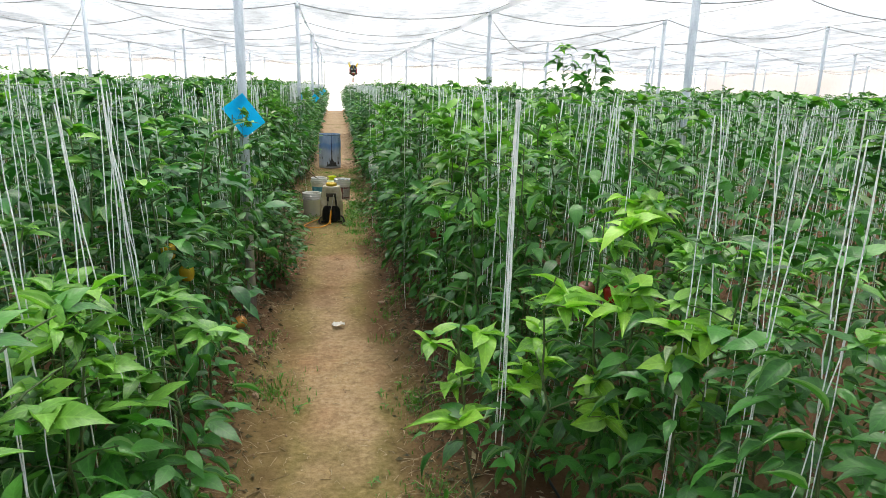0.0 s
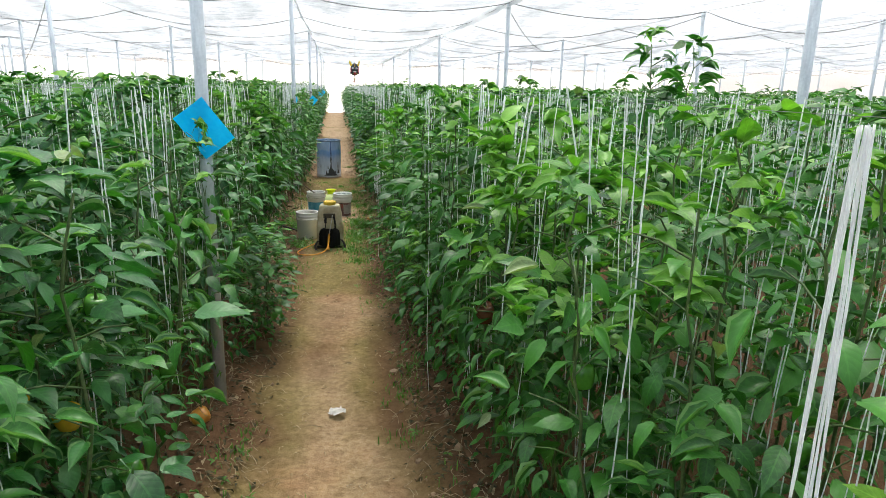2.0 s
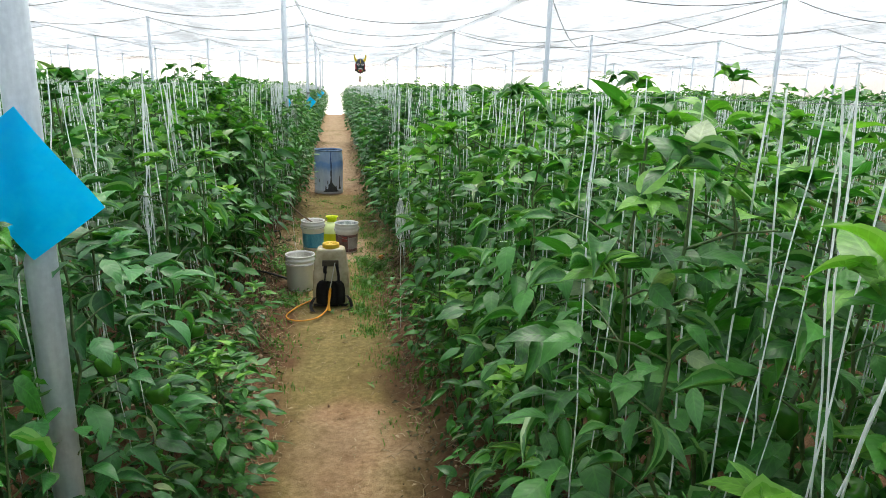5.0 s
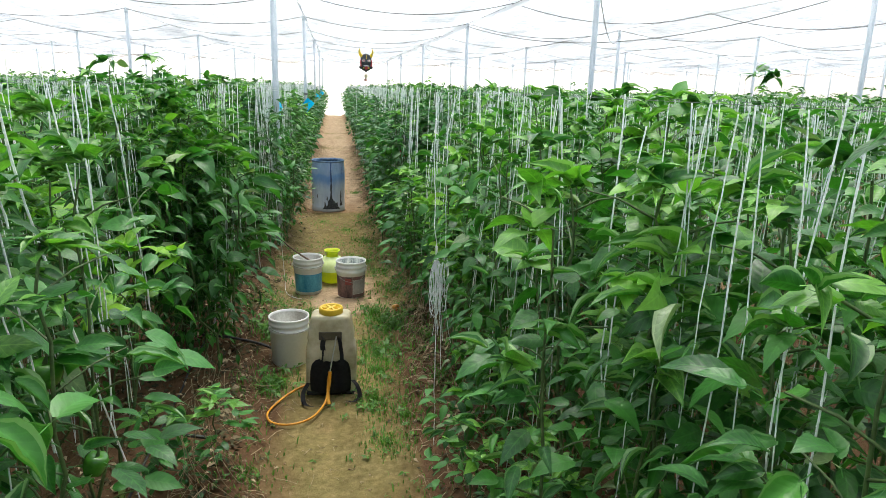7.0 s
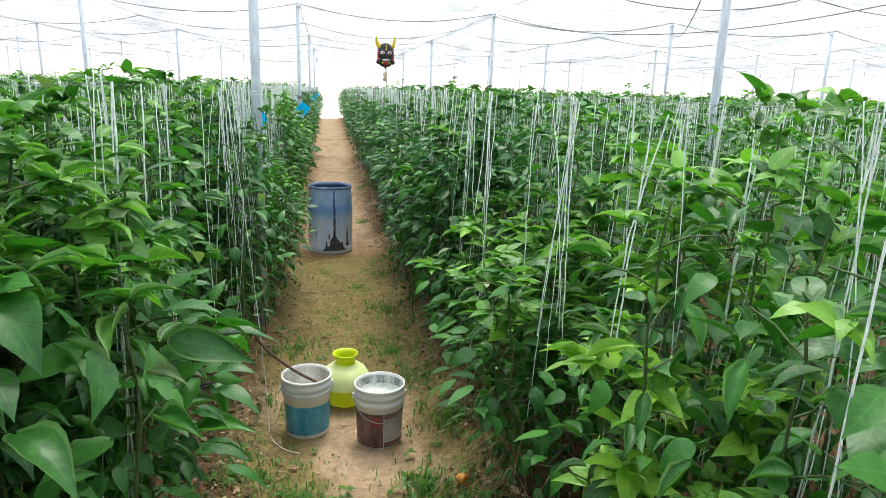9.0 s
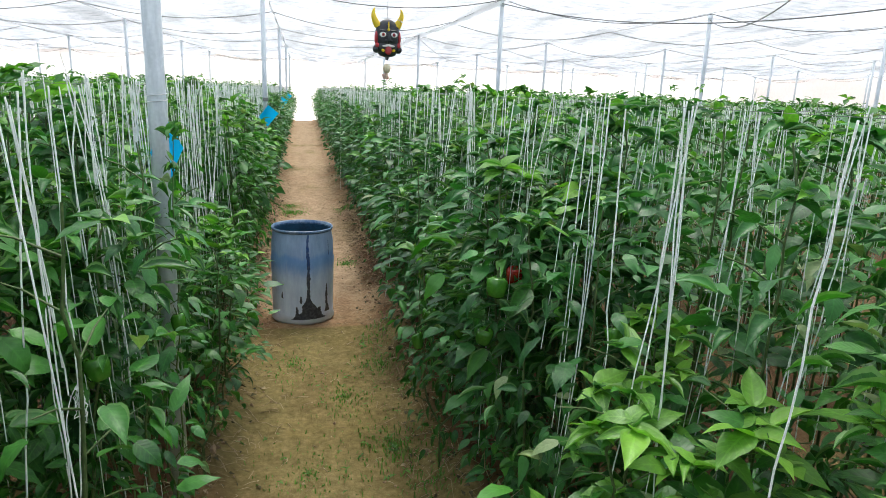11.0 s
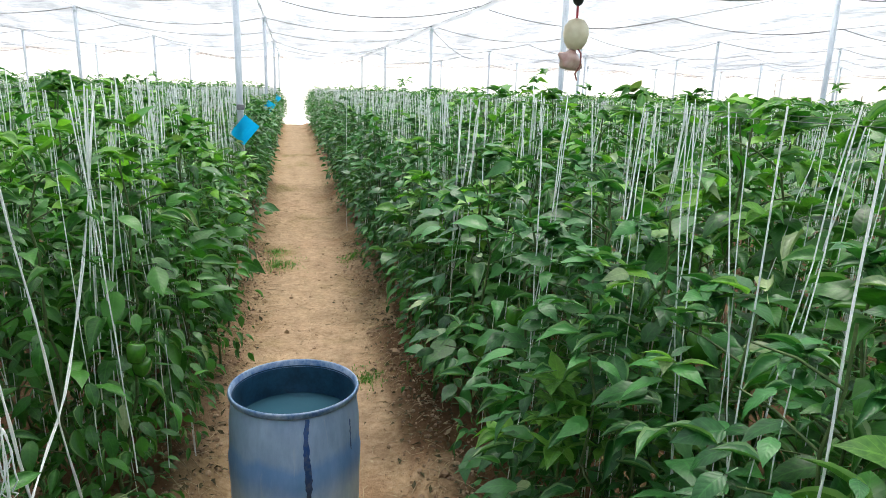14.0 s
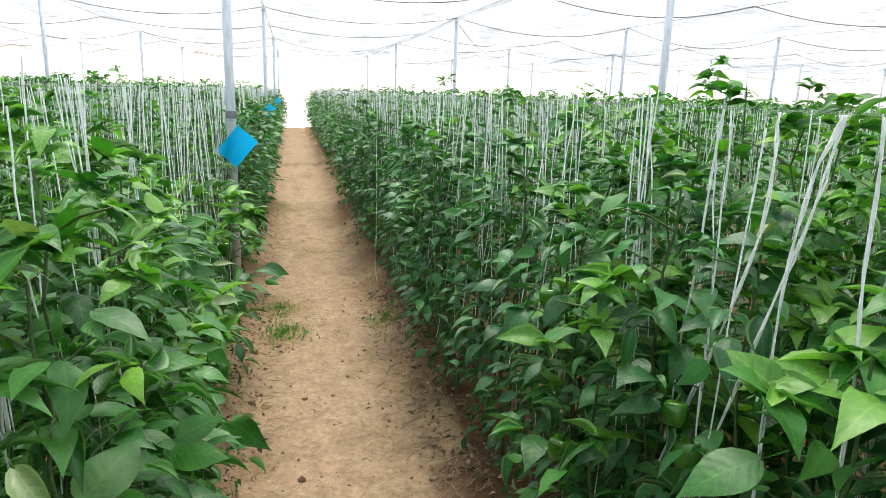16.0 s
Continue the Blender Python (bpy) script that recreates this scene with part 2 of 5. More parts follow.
def join(arrays):
    vs, fs, n = [], [], 0
    for v, f in arrays:
        vs.append(v)
        fs.append(f + n)
        n += len(v)
    return np.concatenate(vs), np.concatenate(fs)


def tube(name, points, radii, mat, parent=None, sides=8, label="", m=None):
    v, f = tube_arrays(points, radii, sides)
    ob = link(name, mesh_np(name, v, f), mat, parent, m)
    if label:
        ob["label"] = label
    return ob


def lathe(profile, segs=48, lobes=0, depth=0.0):
    """A bmesh turned from (radius, height) pairs; closed where the radius is 0."""
    bm = bmesh.new()
    rings = []
    for r, z in profile:
        if r <= 1e-6:
            rings.append([bm.verts.new((0, 0, z))])
        else:
            rings.append([bm.verts.new((r * (1 + depth * math.cos(lobes * a)) * math.cos(a), r * (1 + depth * math.cos(lobes * a)) * math.sin(a), z))
                          for a in [2 * math.pi * k / segs for k in range(segs)]])
    for lo, hi in zip(rings, rings[1:]):
        for k in range(segs):
            q = [lo[k % len(lo)], lo[(k + 1) % len(lo)], hi[(k + 1) % len(hi)], hi[k % len(hi)]]
            q = [x for n, x in enumerate(q) if x not in q[:n]]
            if len(q) > 2:
                bm.faces.new(q)
    return bm


def box(size, centre=(0, 0, 0), edge=0.0, segs=2):
    bm = bmesh.new()
    bmesh.ops.create_cube(bm, size=1.0)
    bmesh.ops.scale(bm, vec=size, verts=bm.verts)
    if edge:
        bmesh.ops.bevel(bm, geom=bm.edges[:], offset=edge, segments=segs, profile=0.5, affect="EDGES")
    bmesh.ops.translate(bm, vec=centre, verts=bm.verts)
    return bm


def smooth_curve(points, steps=8):
    """A Catmull-Rom curve through the points."""
    p = np.asarray([points[0], *points, points[-1]], float)
    out = []
    for k in range(1, len(p) - 2):
        for t in np.linspace(0, 1, steps, endpoint=False):
            out.append(0.5 * (2 * p[k] + (p[k + 1] - p[k - 1]) * t + (2 * p[k - 1] - 5 * p[k] + 4 * p[k + 1] - p[k + 2]) * t * t
                              + (3 * p[k] - p[k - 1] - 3 * p[k + 1] + p[k + 2]) * t ** 3))
    return np.array(out + [p[-2]])


# ---------------------------------------------------------------- plan
# Y0 lies far back, out of view, so added roof lights south-facing sides
X0, X1, Y0, Y1 = -36.4, 31.6, -12.0, 54.2
COLUMNS = [-0.42 + 4.0 * k for k in range(-8, 8)]
BAYS = [6.15 + 8.5 * k for k in range(0, 6)]
ROOF = 3.66
BEDS_LEFT = [-0.67 - 1.333 * k for k in range(26)]
BEDS_RIGHT = [1.33 + 1.333 * k for k in range(22)]
BEDS = sorted(BEDS_LEFT + BEDS_RIGHT)


def bed_lift(x):
    """Height of the raised beds across the house."""
    d = min(abs(x - b) for b in BEDS)
    return 0.11 * max(0.0, min(1.0, (0.52 - d) / 0.2))


# ---------------------------------------------------------------- ground
weed_spots = [(0.62, 10.9, 260, 0.22, 0.06), (0.72, 11.7, 120, 0.18, 0.06), (0.75, 10.2, 140, 0.2, 0.06), (-0.14, 10.75, 220, 0.14, 0.08), (-0.08, 11.75, 330, 0.16, 0.1), (0.72, 15.2, 200, 0.22, 0.05), (0.5, 14.4, 120, 0.3, 0.04),
              (-0.1, 14.3, 150, 0.2, 0.06), (0.0, 22.9, 220, 0.18, 0.05), (-0.05, 23.6, 120, 0.16, 0.04), (0.75, 9.2, 120, 0.2, 0.05), (-0.2, 9.6, 120, 0.2, 0.05), (0.85, 4.4, 100, 0.15, 0.06), (-0.12, 4.7, 140, 0.18, 0.06),
              (0.9, 23.0, 90, 0.12, 0.06), (0.8, 3.3, 120, 0.18, 0.05), (-0.2, 12.4, 150, 0.25, 0.05), (0.7, 12.0, 130, 0.2, 0.05), (0.1, 11.5, 120, 0.3, 0.04), (0.85, 13.6, 100, 0.15, 0.06), (1.05, 11.4, 140, 0.2, 0.06), (1.1, 12.4, 140, 0.2, 0.06), (1.05, 10.6, 120, 0.2, 0.06), (-0.35, 12.3, 160, 0.2, 0.05),
              (0.62, 11.25, 260, 0.16, 0.08), (0.8, 11.9, 260, 0.16, 0.09), (0.66, 12.25, 220, 0.15, 0.07), (0.9, 12.9, 160, 0.14, 0.09), (0.55, 10.45, 200, 0.14, 0.06), (-0.2, 11.6, 200, 0.12, 0.1), (0.02, 12.15, 220, 0.14, 0.07),
              (0.6, 9.9, 160, 0.14, 0.05), (0.66, 14.2, 200, 0.2, 0.05), (0.2, 15.0, 140, 0.25, 0.03), (0.45, 15.9, 160, 0.25, 0.03), (0.1, 16.5, 120, 0.2, 0.03), (0.78, 16.4, 140, 0.15, 0.04), (0.7, 19.6, 120, 0.12, 0.04), (0.3, 19.5, 50, 0.2, 0.02), (0.05, 19.3, 60, 0.15, 0.03)]
gx = sorted(set([-3000, -900, -200, -60, -30] + list(np.round(np.arange(X0, -1.3, 0.222), 3)) + list(np.round(np.arange(-1.3, 2.0, 0.055), 3))
                + list(np.round(np.arange(2.0, X1, 0.222), 3)) + [40, 70, 220, 900, 3000]))
gy = sorted(set([-3000, -900, -200, -40, -12, -10, -7.5, -5] + list(np.round(np.arange(-2.6, 2.0, 0.15), 3)) + list(np.round(np.arange(2.0, 25, 0.055), 3)) + list(np.round(np.arange(25, 30, 0.1), 3)) + list(np.round(np.arange(30, Y1, 0.4), 3)) + [58, 75, 150, 400, 1200, 3000]))


def ground_height(x, y):
    if not (X0 < x < X1 and Y0 < y < Y1):
        return 0.0
    w = 0.035 * noise.noise((x * 0.9, y * 0.45, 0.3)) + 0.024 * noise.noise((x * 4, y * 4, 2.0)) + 0.011 * noise.noise((x * 8, y * 8, 5.0))
    edge = 0.06 * noise.noise((0.0, y * 0.8, 9.0))
    return bed_lift(x + edge) * (0.85 + 0.5 * noise.noise((x * 2, y * 2, 4))) + w * (1.0 if bed_lift(x) > 0.02 else 0.75)


gv = [(x, y, ground_height(x, y)) for y in gy for x in gx]
nx = len(gx)
ii, jj = np.meshgrid(np.arange(len(gy) - 1), np.arange(nx - 1), indexing="ij")
gf = np.stack([ii * nx + jj, ii * nx + jj + 1, (ii + 1) * nx + jj + 1, (ii + 1) * nx + jj], -1).reshape(-1, 4)
ground_mesh = mesh_np("ground", gv, gf)
# damp patches, plus shade painted onto the beds and below the plant rows
damp_shade = ground_mesh.attributes.new("damp_shade", "FLOAT", "POINT")
damp_shade.data.foreach_set("value", np.array([min(1.0, max(0.0, (0.65 * min(1.0, max(0.0, (abs(x - 0.33) - 0.25 - 0.16 * noise.noise((x, y * 0.9, 6.0))) / 0.16)) if y < 12.0 else 0.0) + (0.8 if x < -0.42 or x > 1.08 else 0.0) + (0.3 if 5.6 < y < 9.0 else 0.0) + (0.55 if x > 0.8 and 18.3 < y < 20.6 or 0.74 < x and 8.5 < y < 11.5 else 0.0) + bed_lift(x) * 5.0 + 0.7 * noise.noise((x * 2.5, y * 1.2, 7.0)) - 0.15 + (0.75 if -0.75 < x < -0.12 + 0.2 * noise.noise((y * 2, 0, 3)) and 9.2 < y < 12.2 else 0.0))) for x, y, z in gv], np.float32))


def mossy(x, y):
    """More green film on the soil where weeds grow."""
    if not (-1 < x < 1.6 and 2 < y < 25):
        return 0.0
    return max(0.95 * math.exp(-((x - a) ** 2 + ((y - b) / 1.4) ** 2) / (1.4 * q) ** 2) for a, b, _, q, _ in weed_spots)


worn = ground_mesh.attributes.new("trodden", "FLOAT", "POINT")
worn.data.foreach_set("value", np.array([min(0.8, max(0.0, (max(0.0, min(1.0, (y - 17.4) / 1.2)) if y > 15 else 0.75 if 12.1 < y < 13.7 else 0.1) * (1.15 - min(1.0, abs(x - 0.3) / 0.75)) + 0.45 * noise.noise((x * 2.2, y * 1.3, 12.0)))) if -1 < x < 1.7 and y < 54 else 0.0 for x, y, z in gv], np.float32))
moss = ground_mesh.attributes.new("moss", "FLOAT", "POINT")
moss.data.foreach_set("value", np.array([min(0.85, max(0.0, (0.32 + 0.75 * min(1.0, max(0.0, (abs(x - 0.34) - 0.1) / 0.3)) + (0.7 if 13.5 < y else 0.0) + (0.3 if 8.5 < y < 12.2 else 0.0) - (0.6 if 12.2 < y < 13.5 else 0.0) if y < 17.3 else -0.1) + 1.3 * noise.noise((x * 1.3, y * 0.7, 3.0)) + 0.5 * noise.noise((x * 5, y * 4, 8.0)) - 0.1 + mossy(x, y))) for x, y, z in gv], np.float32))
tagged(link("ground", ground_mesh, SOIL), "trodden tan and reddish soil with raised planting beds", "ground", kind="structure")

# ---------------------------------------------------------------- net house
rng = np.random.default_rng(3)


def sheet(name, origin, across, up, na, nu, wave, mat, label, category):
    o, a, u = (np.array(v, float) for v in (origin, across, up))
    n = np.cross(a, u)
    n /= np.linalg.norm(n)
    v = []
    for j in range(nu + 1):
        for i in range(na + 1):
            q = o + a * i / na + u * j / nu
            v.append(q + n * wave * noise.noise((q[0] * 0.5, q[1] * 0.5, q[2] * 0.8)))
    i, j = np.meshgrid(np.arange(na), np.arange(nu), indexing="ij")
    f = np.stack([j * (na + 1) + i, j * (na + 1) + i + 1, (j + 1) * (na + 1) + i + 1, (j + 1) * (na + 1) + i], -1).reshape(-1, 4)
    return tagged(link(name, mesh_np(name, v, f), mat), label, category, kind="structure")


WALL_LABEL = "white translucent insect net wall of the growing house"
sheet("wall_north", (X0, Y1, -0.02), (X1 - X0, 0, 0), (0, 0, 4.0), 120, 8, 0.12, WALLNET, WALL_LABEL, "wall")
# unseen end wall, set back to let more roof light in from the south
sheet("wall_south_unseen", (X1, Y0, -0.02), (X0 - X1, 0, 0), (0, 0, 4.0), 60, 4, 0.1, WALLNET, WALL_LABEL, "wall")
sheet("wall_west", (X0, Y0, -0.02), (0, Y1 - Y0, 0), (0, 0, 4.0), 100, 6, 0.1, WALLNET, WALL_LABEL, "wall")
sheet("wall_east", (X1, Y1, -0.02), (0, Y0 - Y1, 0), (0, 0, 4.0), 100, 6, 0.1, WALLNET, WALL_LABEL, "wall")


def roof_height(x, y):
    u = ((x + 0.39) / 4.0) % 1.0
    w = ((y - 6.15) / 4.25) % 1.0
    return ROOF + 0.08 - 0.2 * 4 * u * (1 - u) + 0.16 * 4 * w * (1 - w) * (0.3 + 0.7 * 4 * u * (1 - u)) + 0.05 * noise.noise((x * 0.8, y * 0.5, 3.3))


rx, ry = np.arange(X0, X1 + 0.3, 0.4), np.arange(Y0, Y1 + 0.3, 0.425)
rv = [(x, y, roof_height(x, y)) for y in ry for x in rx]
ii, jj = np.meshgrid(np.arange(len(ry) - 1), np.arange(len(rx) - 1), indexing="ij")
rf = np.stack([ii * len(rx) + jj, ii * len(rx) + jj + 1, (ii + 1) * len(rx) + jj + 1, (ii + 1) * len(rx) + jj], -1).reshape(-1, 4)
tagged(link("ceiling", mesh_np("ceiling", rv, rf), NET), "white woven shade net stretched over sagging cables", "ceiling", kind="structure")

# sagging cables across and along the house
for n, y in enumerate(np.arange(6.15 - 8.5, Y1, 4.25)):
    pts = []
    sags = rng.uniform(0.18, 0.36, len(COLUMNS) + 2)
    for x in np.arange(X0, X1, 0.25):
        u = (x + 0.39) / 4.0
        k = int(math.floor(u)) + 5
        u %= 1.0
        pts.append((x, y + 0.1 * noise.noise((x * 0.3, y, 1.0)), ROOF - sags[min(max(k, 0), len(sags) - 1)] * 4 * u * (1 - u)))
    ob = tube("roof_cable", pts, 0.008, CABLE, sides=5)
    tagged(ob, "dark sagging cable that carries the roof net", "cable", "roof cables")
for x in COLUMNS:
    pts = [(x + 0.04, y, ROOF + 0.02 - 0.03 * math.sin(math.pi * (((y - 6.15) / 8.5) % 1.0))) for y in np.arange(Y0, Y1, 0.5)]
    tagged(tube("roof_cable", pts, 0.0055, CABLE, sides=5), "dark sagging cable that carries the roof net", "cable", "roof cables")
    if not -0.5 < x < 4:
        continue
    strip, top = [], ROOF + 0.03
    ys = np.arange(Y0 + 0.1, Y1 - 0.1, 0.2)
    for y in ys:
        sag = 0.03 * math.sin(math.pi * (((y - 6.15) / 8.5) % 1.0))
        for k, (dx, dz) in enumerate([(0.0, 0.06), (0.04, 0.0), (0.03, -0.05), (0.05, -0.09)]):
            strip.append((x + dx + 0.04 * noise.noise((x, y * 1.5, k)), y, top - sag + dz + 0.03 * noise.noise((x, y * 2.0, k + 5))))
    i, j = np.meshgrid(np.arange(len(ys) - 1), np.arange(3), indexing="ij")
    sf = np.stack([i * 4 + j, i * 4 + j + 1, (i + 1) * 4 + j + 1, (i + 1) * 4 + j], -1).reshape(-1, 4)
    tagged(link("net_seam", mesh_np("net_seam", strip, sf), SEAM), "hanging folded seam between two roof nets", "net", "net seams")
for a, b, drop in [((3.6, 14.8, 3.62), (7.6, 23.2, 3.55), 0.5), ((7.6, 14.8, 3.6), (3.6, 23.2, 3.6), 0.55), ((-4.39, 14.7, 3.55), (-8.39, 23.2, 2.6), 0.1),
                   ((3.6, 31.7, 3.6), (7.6, 40.1, 3.55), 0.4), ((-4.39, 6.15, 3.6), (-8.39, 14.7, 2.4), 0.1)]:
    a, b = np.array(a), np.array(b)
    pts = [a + (b - a) * t - np.array([0, 0, drop * 4 * t * (1 - t)]) for t in np.linspace(0, 1, 30)]
    tagged(tube("brace_cable", pts, 0.008, CABLE, sides=5), "thin slack brace cable under the roof net", "cable", "brace cables")

# posts
bm = lathe([(0.0, 0.0), (0.038, 0.0), (0.038, 3.70), (0.0, 3.70)], 20)
for f in bm.faces:
    f.smooth = abs(f.normal.z) < 0.5
post_mesh = bpy.data.meshes.new("pipe")
bm.to_mesh(post_mesh)
bm.free()
band = lathe([(0.039, -0.02), (0.046, -0.02), (0.046, 0.02), (0.039, 0.02)], 20)
band_mesh = bpy.data.meshes.new("clamp")
band.to_mesh(band_mesh)
band.free()
post_mesh.materials.append(GALV)
band_mesh.materials.append(GALV)
POST = empty("steel_post", pose(COLUMNS[8], BAYS[0], -0.02))
tagged(POST, "galvanised round steel post standing in the crop row", "post", "posts of the net house")
for nm, me, z in (("pipe", post_mesh, 0), ("clamp", band_mesh, 3.6)):
    ob = new(nm, me)
    ob.parent = POST
    ob.location = (0, 0, z)
for c in COLUMNS:
    for k, y in enumerate(BAYS):
        if (c, y) != (COLUMNS[8], BAYS[0]):
            copy_thing(POST, pose(c + (0.03 + 0.02 * math.sin(k * 3 + c) if abs(c + 0.42) > 0.1 else 0.0 if k == 0 else 0.03), y + (0.0 if c < 1 else 0.1), -0.02))

# ---------------------------------------------------------------- pepper plants


def leaf_template(level):
    """One flat leaf of length 1 along +y: corners, triangles, and where each corner lies on its blade."""
    if level == 0:
        st = [(0.0, 0.03), (0.07, 0.125), (0.19, 0.205), (0.34, 0.24), (0.5, 0.222), (0.66, 0.165), (0.8, 0.092), (0.92, 0.032), (1.0, 0.003)]
        v, f, across = [], [], []
        for s, w in st:
            for c in (-1, -0.6, 0, 0.6, 1):
                v.append((w * c, s - 0.05 * abs(c) * (1 - s), 0.0))
                across.append(c)
        for k in range(len(st) - 1):
            for c in range(4):
                a = 5 * k + c
                f += [(a, a + 1, a + 6), (a, a + 6, a + 5)]
        v += [(-0.012, -0.38, -0.1), (0.012, -0.38, -0.1)]
        across += [0, 0]
        f += [(len(v) - 2, len(v) - 1, 2)]
    elif level == 1:
        v = [(0, 0, 0), (-0.215, 0.4, 0), (0, 0.42, 0), (0.215, 0.4, 0), (0, 1, 0)]
        f = [(0, 2, 1), (0, 3, 2), (1, 2, 4), (2, 3, 4)]
        across = [0, -1, 0, 1, 0]
    elif level == 3:
        v, f, across = [(0, 0, 0)], [], [0]
        for s, w in ((0.16, 0.18), (0.4, 0.235), (0.74, 0.125)):
            v += [(-w, s, 0), (0, s, 0), (w, s, 0)]
            across += [-1, 0, 1]
        v.append((0, 1, 0))
        across.append(0)
        f += [(0, 2, 1), (0, 3, 2), (7, 8, 10), (8, 9, 10)]
        for a in (1, 2, 4, 5):
            f += [(a, a + 1, a + 4), (a, a + 4, a + 3)]
    else:
        v = [(0, 0, 0), (-0.3, 0.45, 0), (0.3, 0.45, 0), (0, 1, 0)]
        f = [(0, 3, 1), (0, 2, 3)]
        across = [0, -1, 1, 0]
    v = np.array(v, float)
    blade = np.stack([np.array(across, float), np.clip(v[:, 1], 0, 1), np.zeros(len(v))], -1)
    return v, np.array(f), blade


def leaf_forms(n):
    """Width, sag, fold, rolled margin and ripple of n leaves."""
    q = np.random.default_rng(n)
    rolled = np.where(q.uniform(size=n) < 0.33, q.uniform(0.5, 1.2, n), q.normal(0.0, 0.12, n))
    return q.uniform(0.8, 1.3, n), q.normal(0.24, 0.15, n), q.normal(0.11, 0.14, n), rolled, q.uniform(0.0, 0.2, n)


TEMPLATES = [leaf_template(k) for k in range(4)]


def leaves_arrays(place, azimuth, pitch, roll, length, level):
    """Many leaves: places (n, 3), angles in radians, lengths in metres."""
    tv, tf, _ = TEMPLATES[level]
    n = len(place)
    cr, sr, cp, sp, ca, sa = np.cos(roll), np.sin(roll), np.cos(pitch), np.sin(pitch), np.cos(azimuth), np.sin(azimuth)
    wide, sag, fold, rolled, ripple = leaf_forms(n)
    s, c = TEMPLATES[level][2][None, :, 1], np.abs(TEMPLATES[level][2][None, :, 0])
    half = np.abs(tv[None, :, 0])
    z = tv[None, :, 2] + 0.1 * np.sin(s * np.pi * 0.8) - sag[:, None] * s * s + fold[:, None] * half + rolled[:, None] * half * (c > 0.9) * 0.55
    z = (z + ripple[:, None] * half * np.sin(s * 17.0 + 2.0 * np.sign(tv[None, :, 0]))) * length[:, None]
    x = tv[None, :, 0] * (wide[:, None] - 0.2 * np.abs(rolled[:, None]) * (c > 0.9)) * length[:, None]
    y = tv[None, :, 1] * length[:, None] + 0 * x
    x, z = x * cr[:, None] + z * sr[:, None], -x * sr[:, None] + z * cr[:, None]
    y, z = y * cp[:, None] - z * sp[:, None], y * sp[:, None] + z * cp[:, None]
    x, y = x * ca[:, None] - y * sa[:, None], x * sa[:, None] + y * ca[:, None]
    v = np.stack([x, y, z], -1) + place[:, None]
    f = tf[None] + (np.arange(n) * len(tv))[:, None, None]
    return v.reshape(-1, 3), f.reshape(-1, 3), len(tf)


def set_blade(me, level):
    """Stores on every leaf how far across and along its blade each corner lies."""
    tb = TEMPLATES[level][2]
    n = len(me.vertices) // len(tb)
    at = me.attributes.new("blade", "FLOAT_VECTOR", "POINT")
    tiled = np.tile(tb, (n, 1))
    tiled[:, 2] = np.repeat(np.clip(leaf_forms(n)[3], 0, 1), len(tb))
    at.data.foreach_set("vector", tiled.astype(np.float32).ravel())
    return me


def plant_leaves(r, height, count, spread, low, young=0.12, big=1.0, tip=0.115):
    """Places and angles of one plant's leaves round two leaders that fork near the ground."""
    lead = r.integers(0, 2, count)
    base_turn = r.uniform(0, 2 * np.pi)
    z = low + (height - low) * r.beta(1.5, 0.9, count)
    h = z / height
    turn = base_turn + np.pi * lead
    lean = 0.05 + 0.11 * np.minimum(1, h * 1.6)
    cx, cy = np.cos(turn) * lean, np.sin(turn) * lean * 1.3
    az = r.uniform(0, 2 * np.pi, count)
    taper = np.where(h > 0.8, 1.0 - 0.75 * (h - 0.8) / 0.2, 0.42 + 0.58 * np.minimum(1, h / 0.5))
    rad = spread * taper * np.sqrt(r.uniform(0.02, 1, count))
    place = np.stack([cx - np.sin(az) * rad, cy + np.cos(az) * rad, z], -1)
    top = h > 1 - young
    pitch = np.where(top, r.uniform(-0.35, 0.6, count), np.where(h > 0.5, r.normal(-0.2, 0.34, count), r.normal(-0.5, 0.4, count)))
    roll = r.normal(0, 0.38, count)
    tips = np.flatnonzero(top)
    heads = max(3, len(tips) // 7)
    for k, t in enumerate(tips):
        place[t] = place[tips[k % heads]] + r.normal(0, 0.012, 3)
        az[t] = 2.4 * (k // heads) + 0.7 * (k % heads)
    length = big * np.where(top, r.uniform(0.45, 1.0, count) * tip, r.triangular(0.045, 0.1, 0.155, count)) * np.where(h < 0.35, 0.75, 1.0)
    return place, az + r.normal(0, np.where(top, 0.15, 0.4), count), pitch, roll, length, top, base_turn


def low_leaves(r, count, height):
    """Small drooping leaves on the bare lower stems."""
    az = r.uniform(0, 2 * np.pi, count)
    rad = r.uniform(0.04, 0.27, count)
    z = r.uniform(0.1, 0.5, count) * height
    place = np.stack([-np.sin(az) * rad, np.cos(az) * rad, z], -1)
    return place, az + r.normal(0, 0.5, count), r.normal(-0.75, 0.4, count), r.normal(0, 0.5, count), r.uniform(0.04, 0.095, count)


def pepper_meshes():
    body = lathe([(0, -0.082), (0.018, -0.086), (0.033, -0.078), (0.04, -0.055), (0.043, -0.03), (0.041, -0.01), (0.03, 0.002), (0.014, -0.004), (0, -0.006)], 16, 4, 0.07)
    for f in body.faces:
        f.smooth = True
    me = bpy.data.meshes.new("pepper")
    body.to_mesh(me)
    body.free()
    v, f = tube_arrays([(0, 0, -0.008), (0.002, 0, 0.012), (0.008, 0.002, 0.03), (0.016, 0.004, 0.045)], [0.008, 0.005, 0.004, 0.004], 6)
    return me, mesh_np("stalk", v, f)


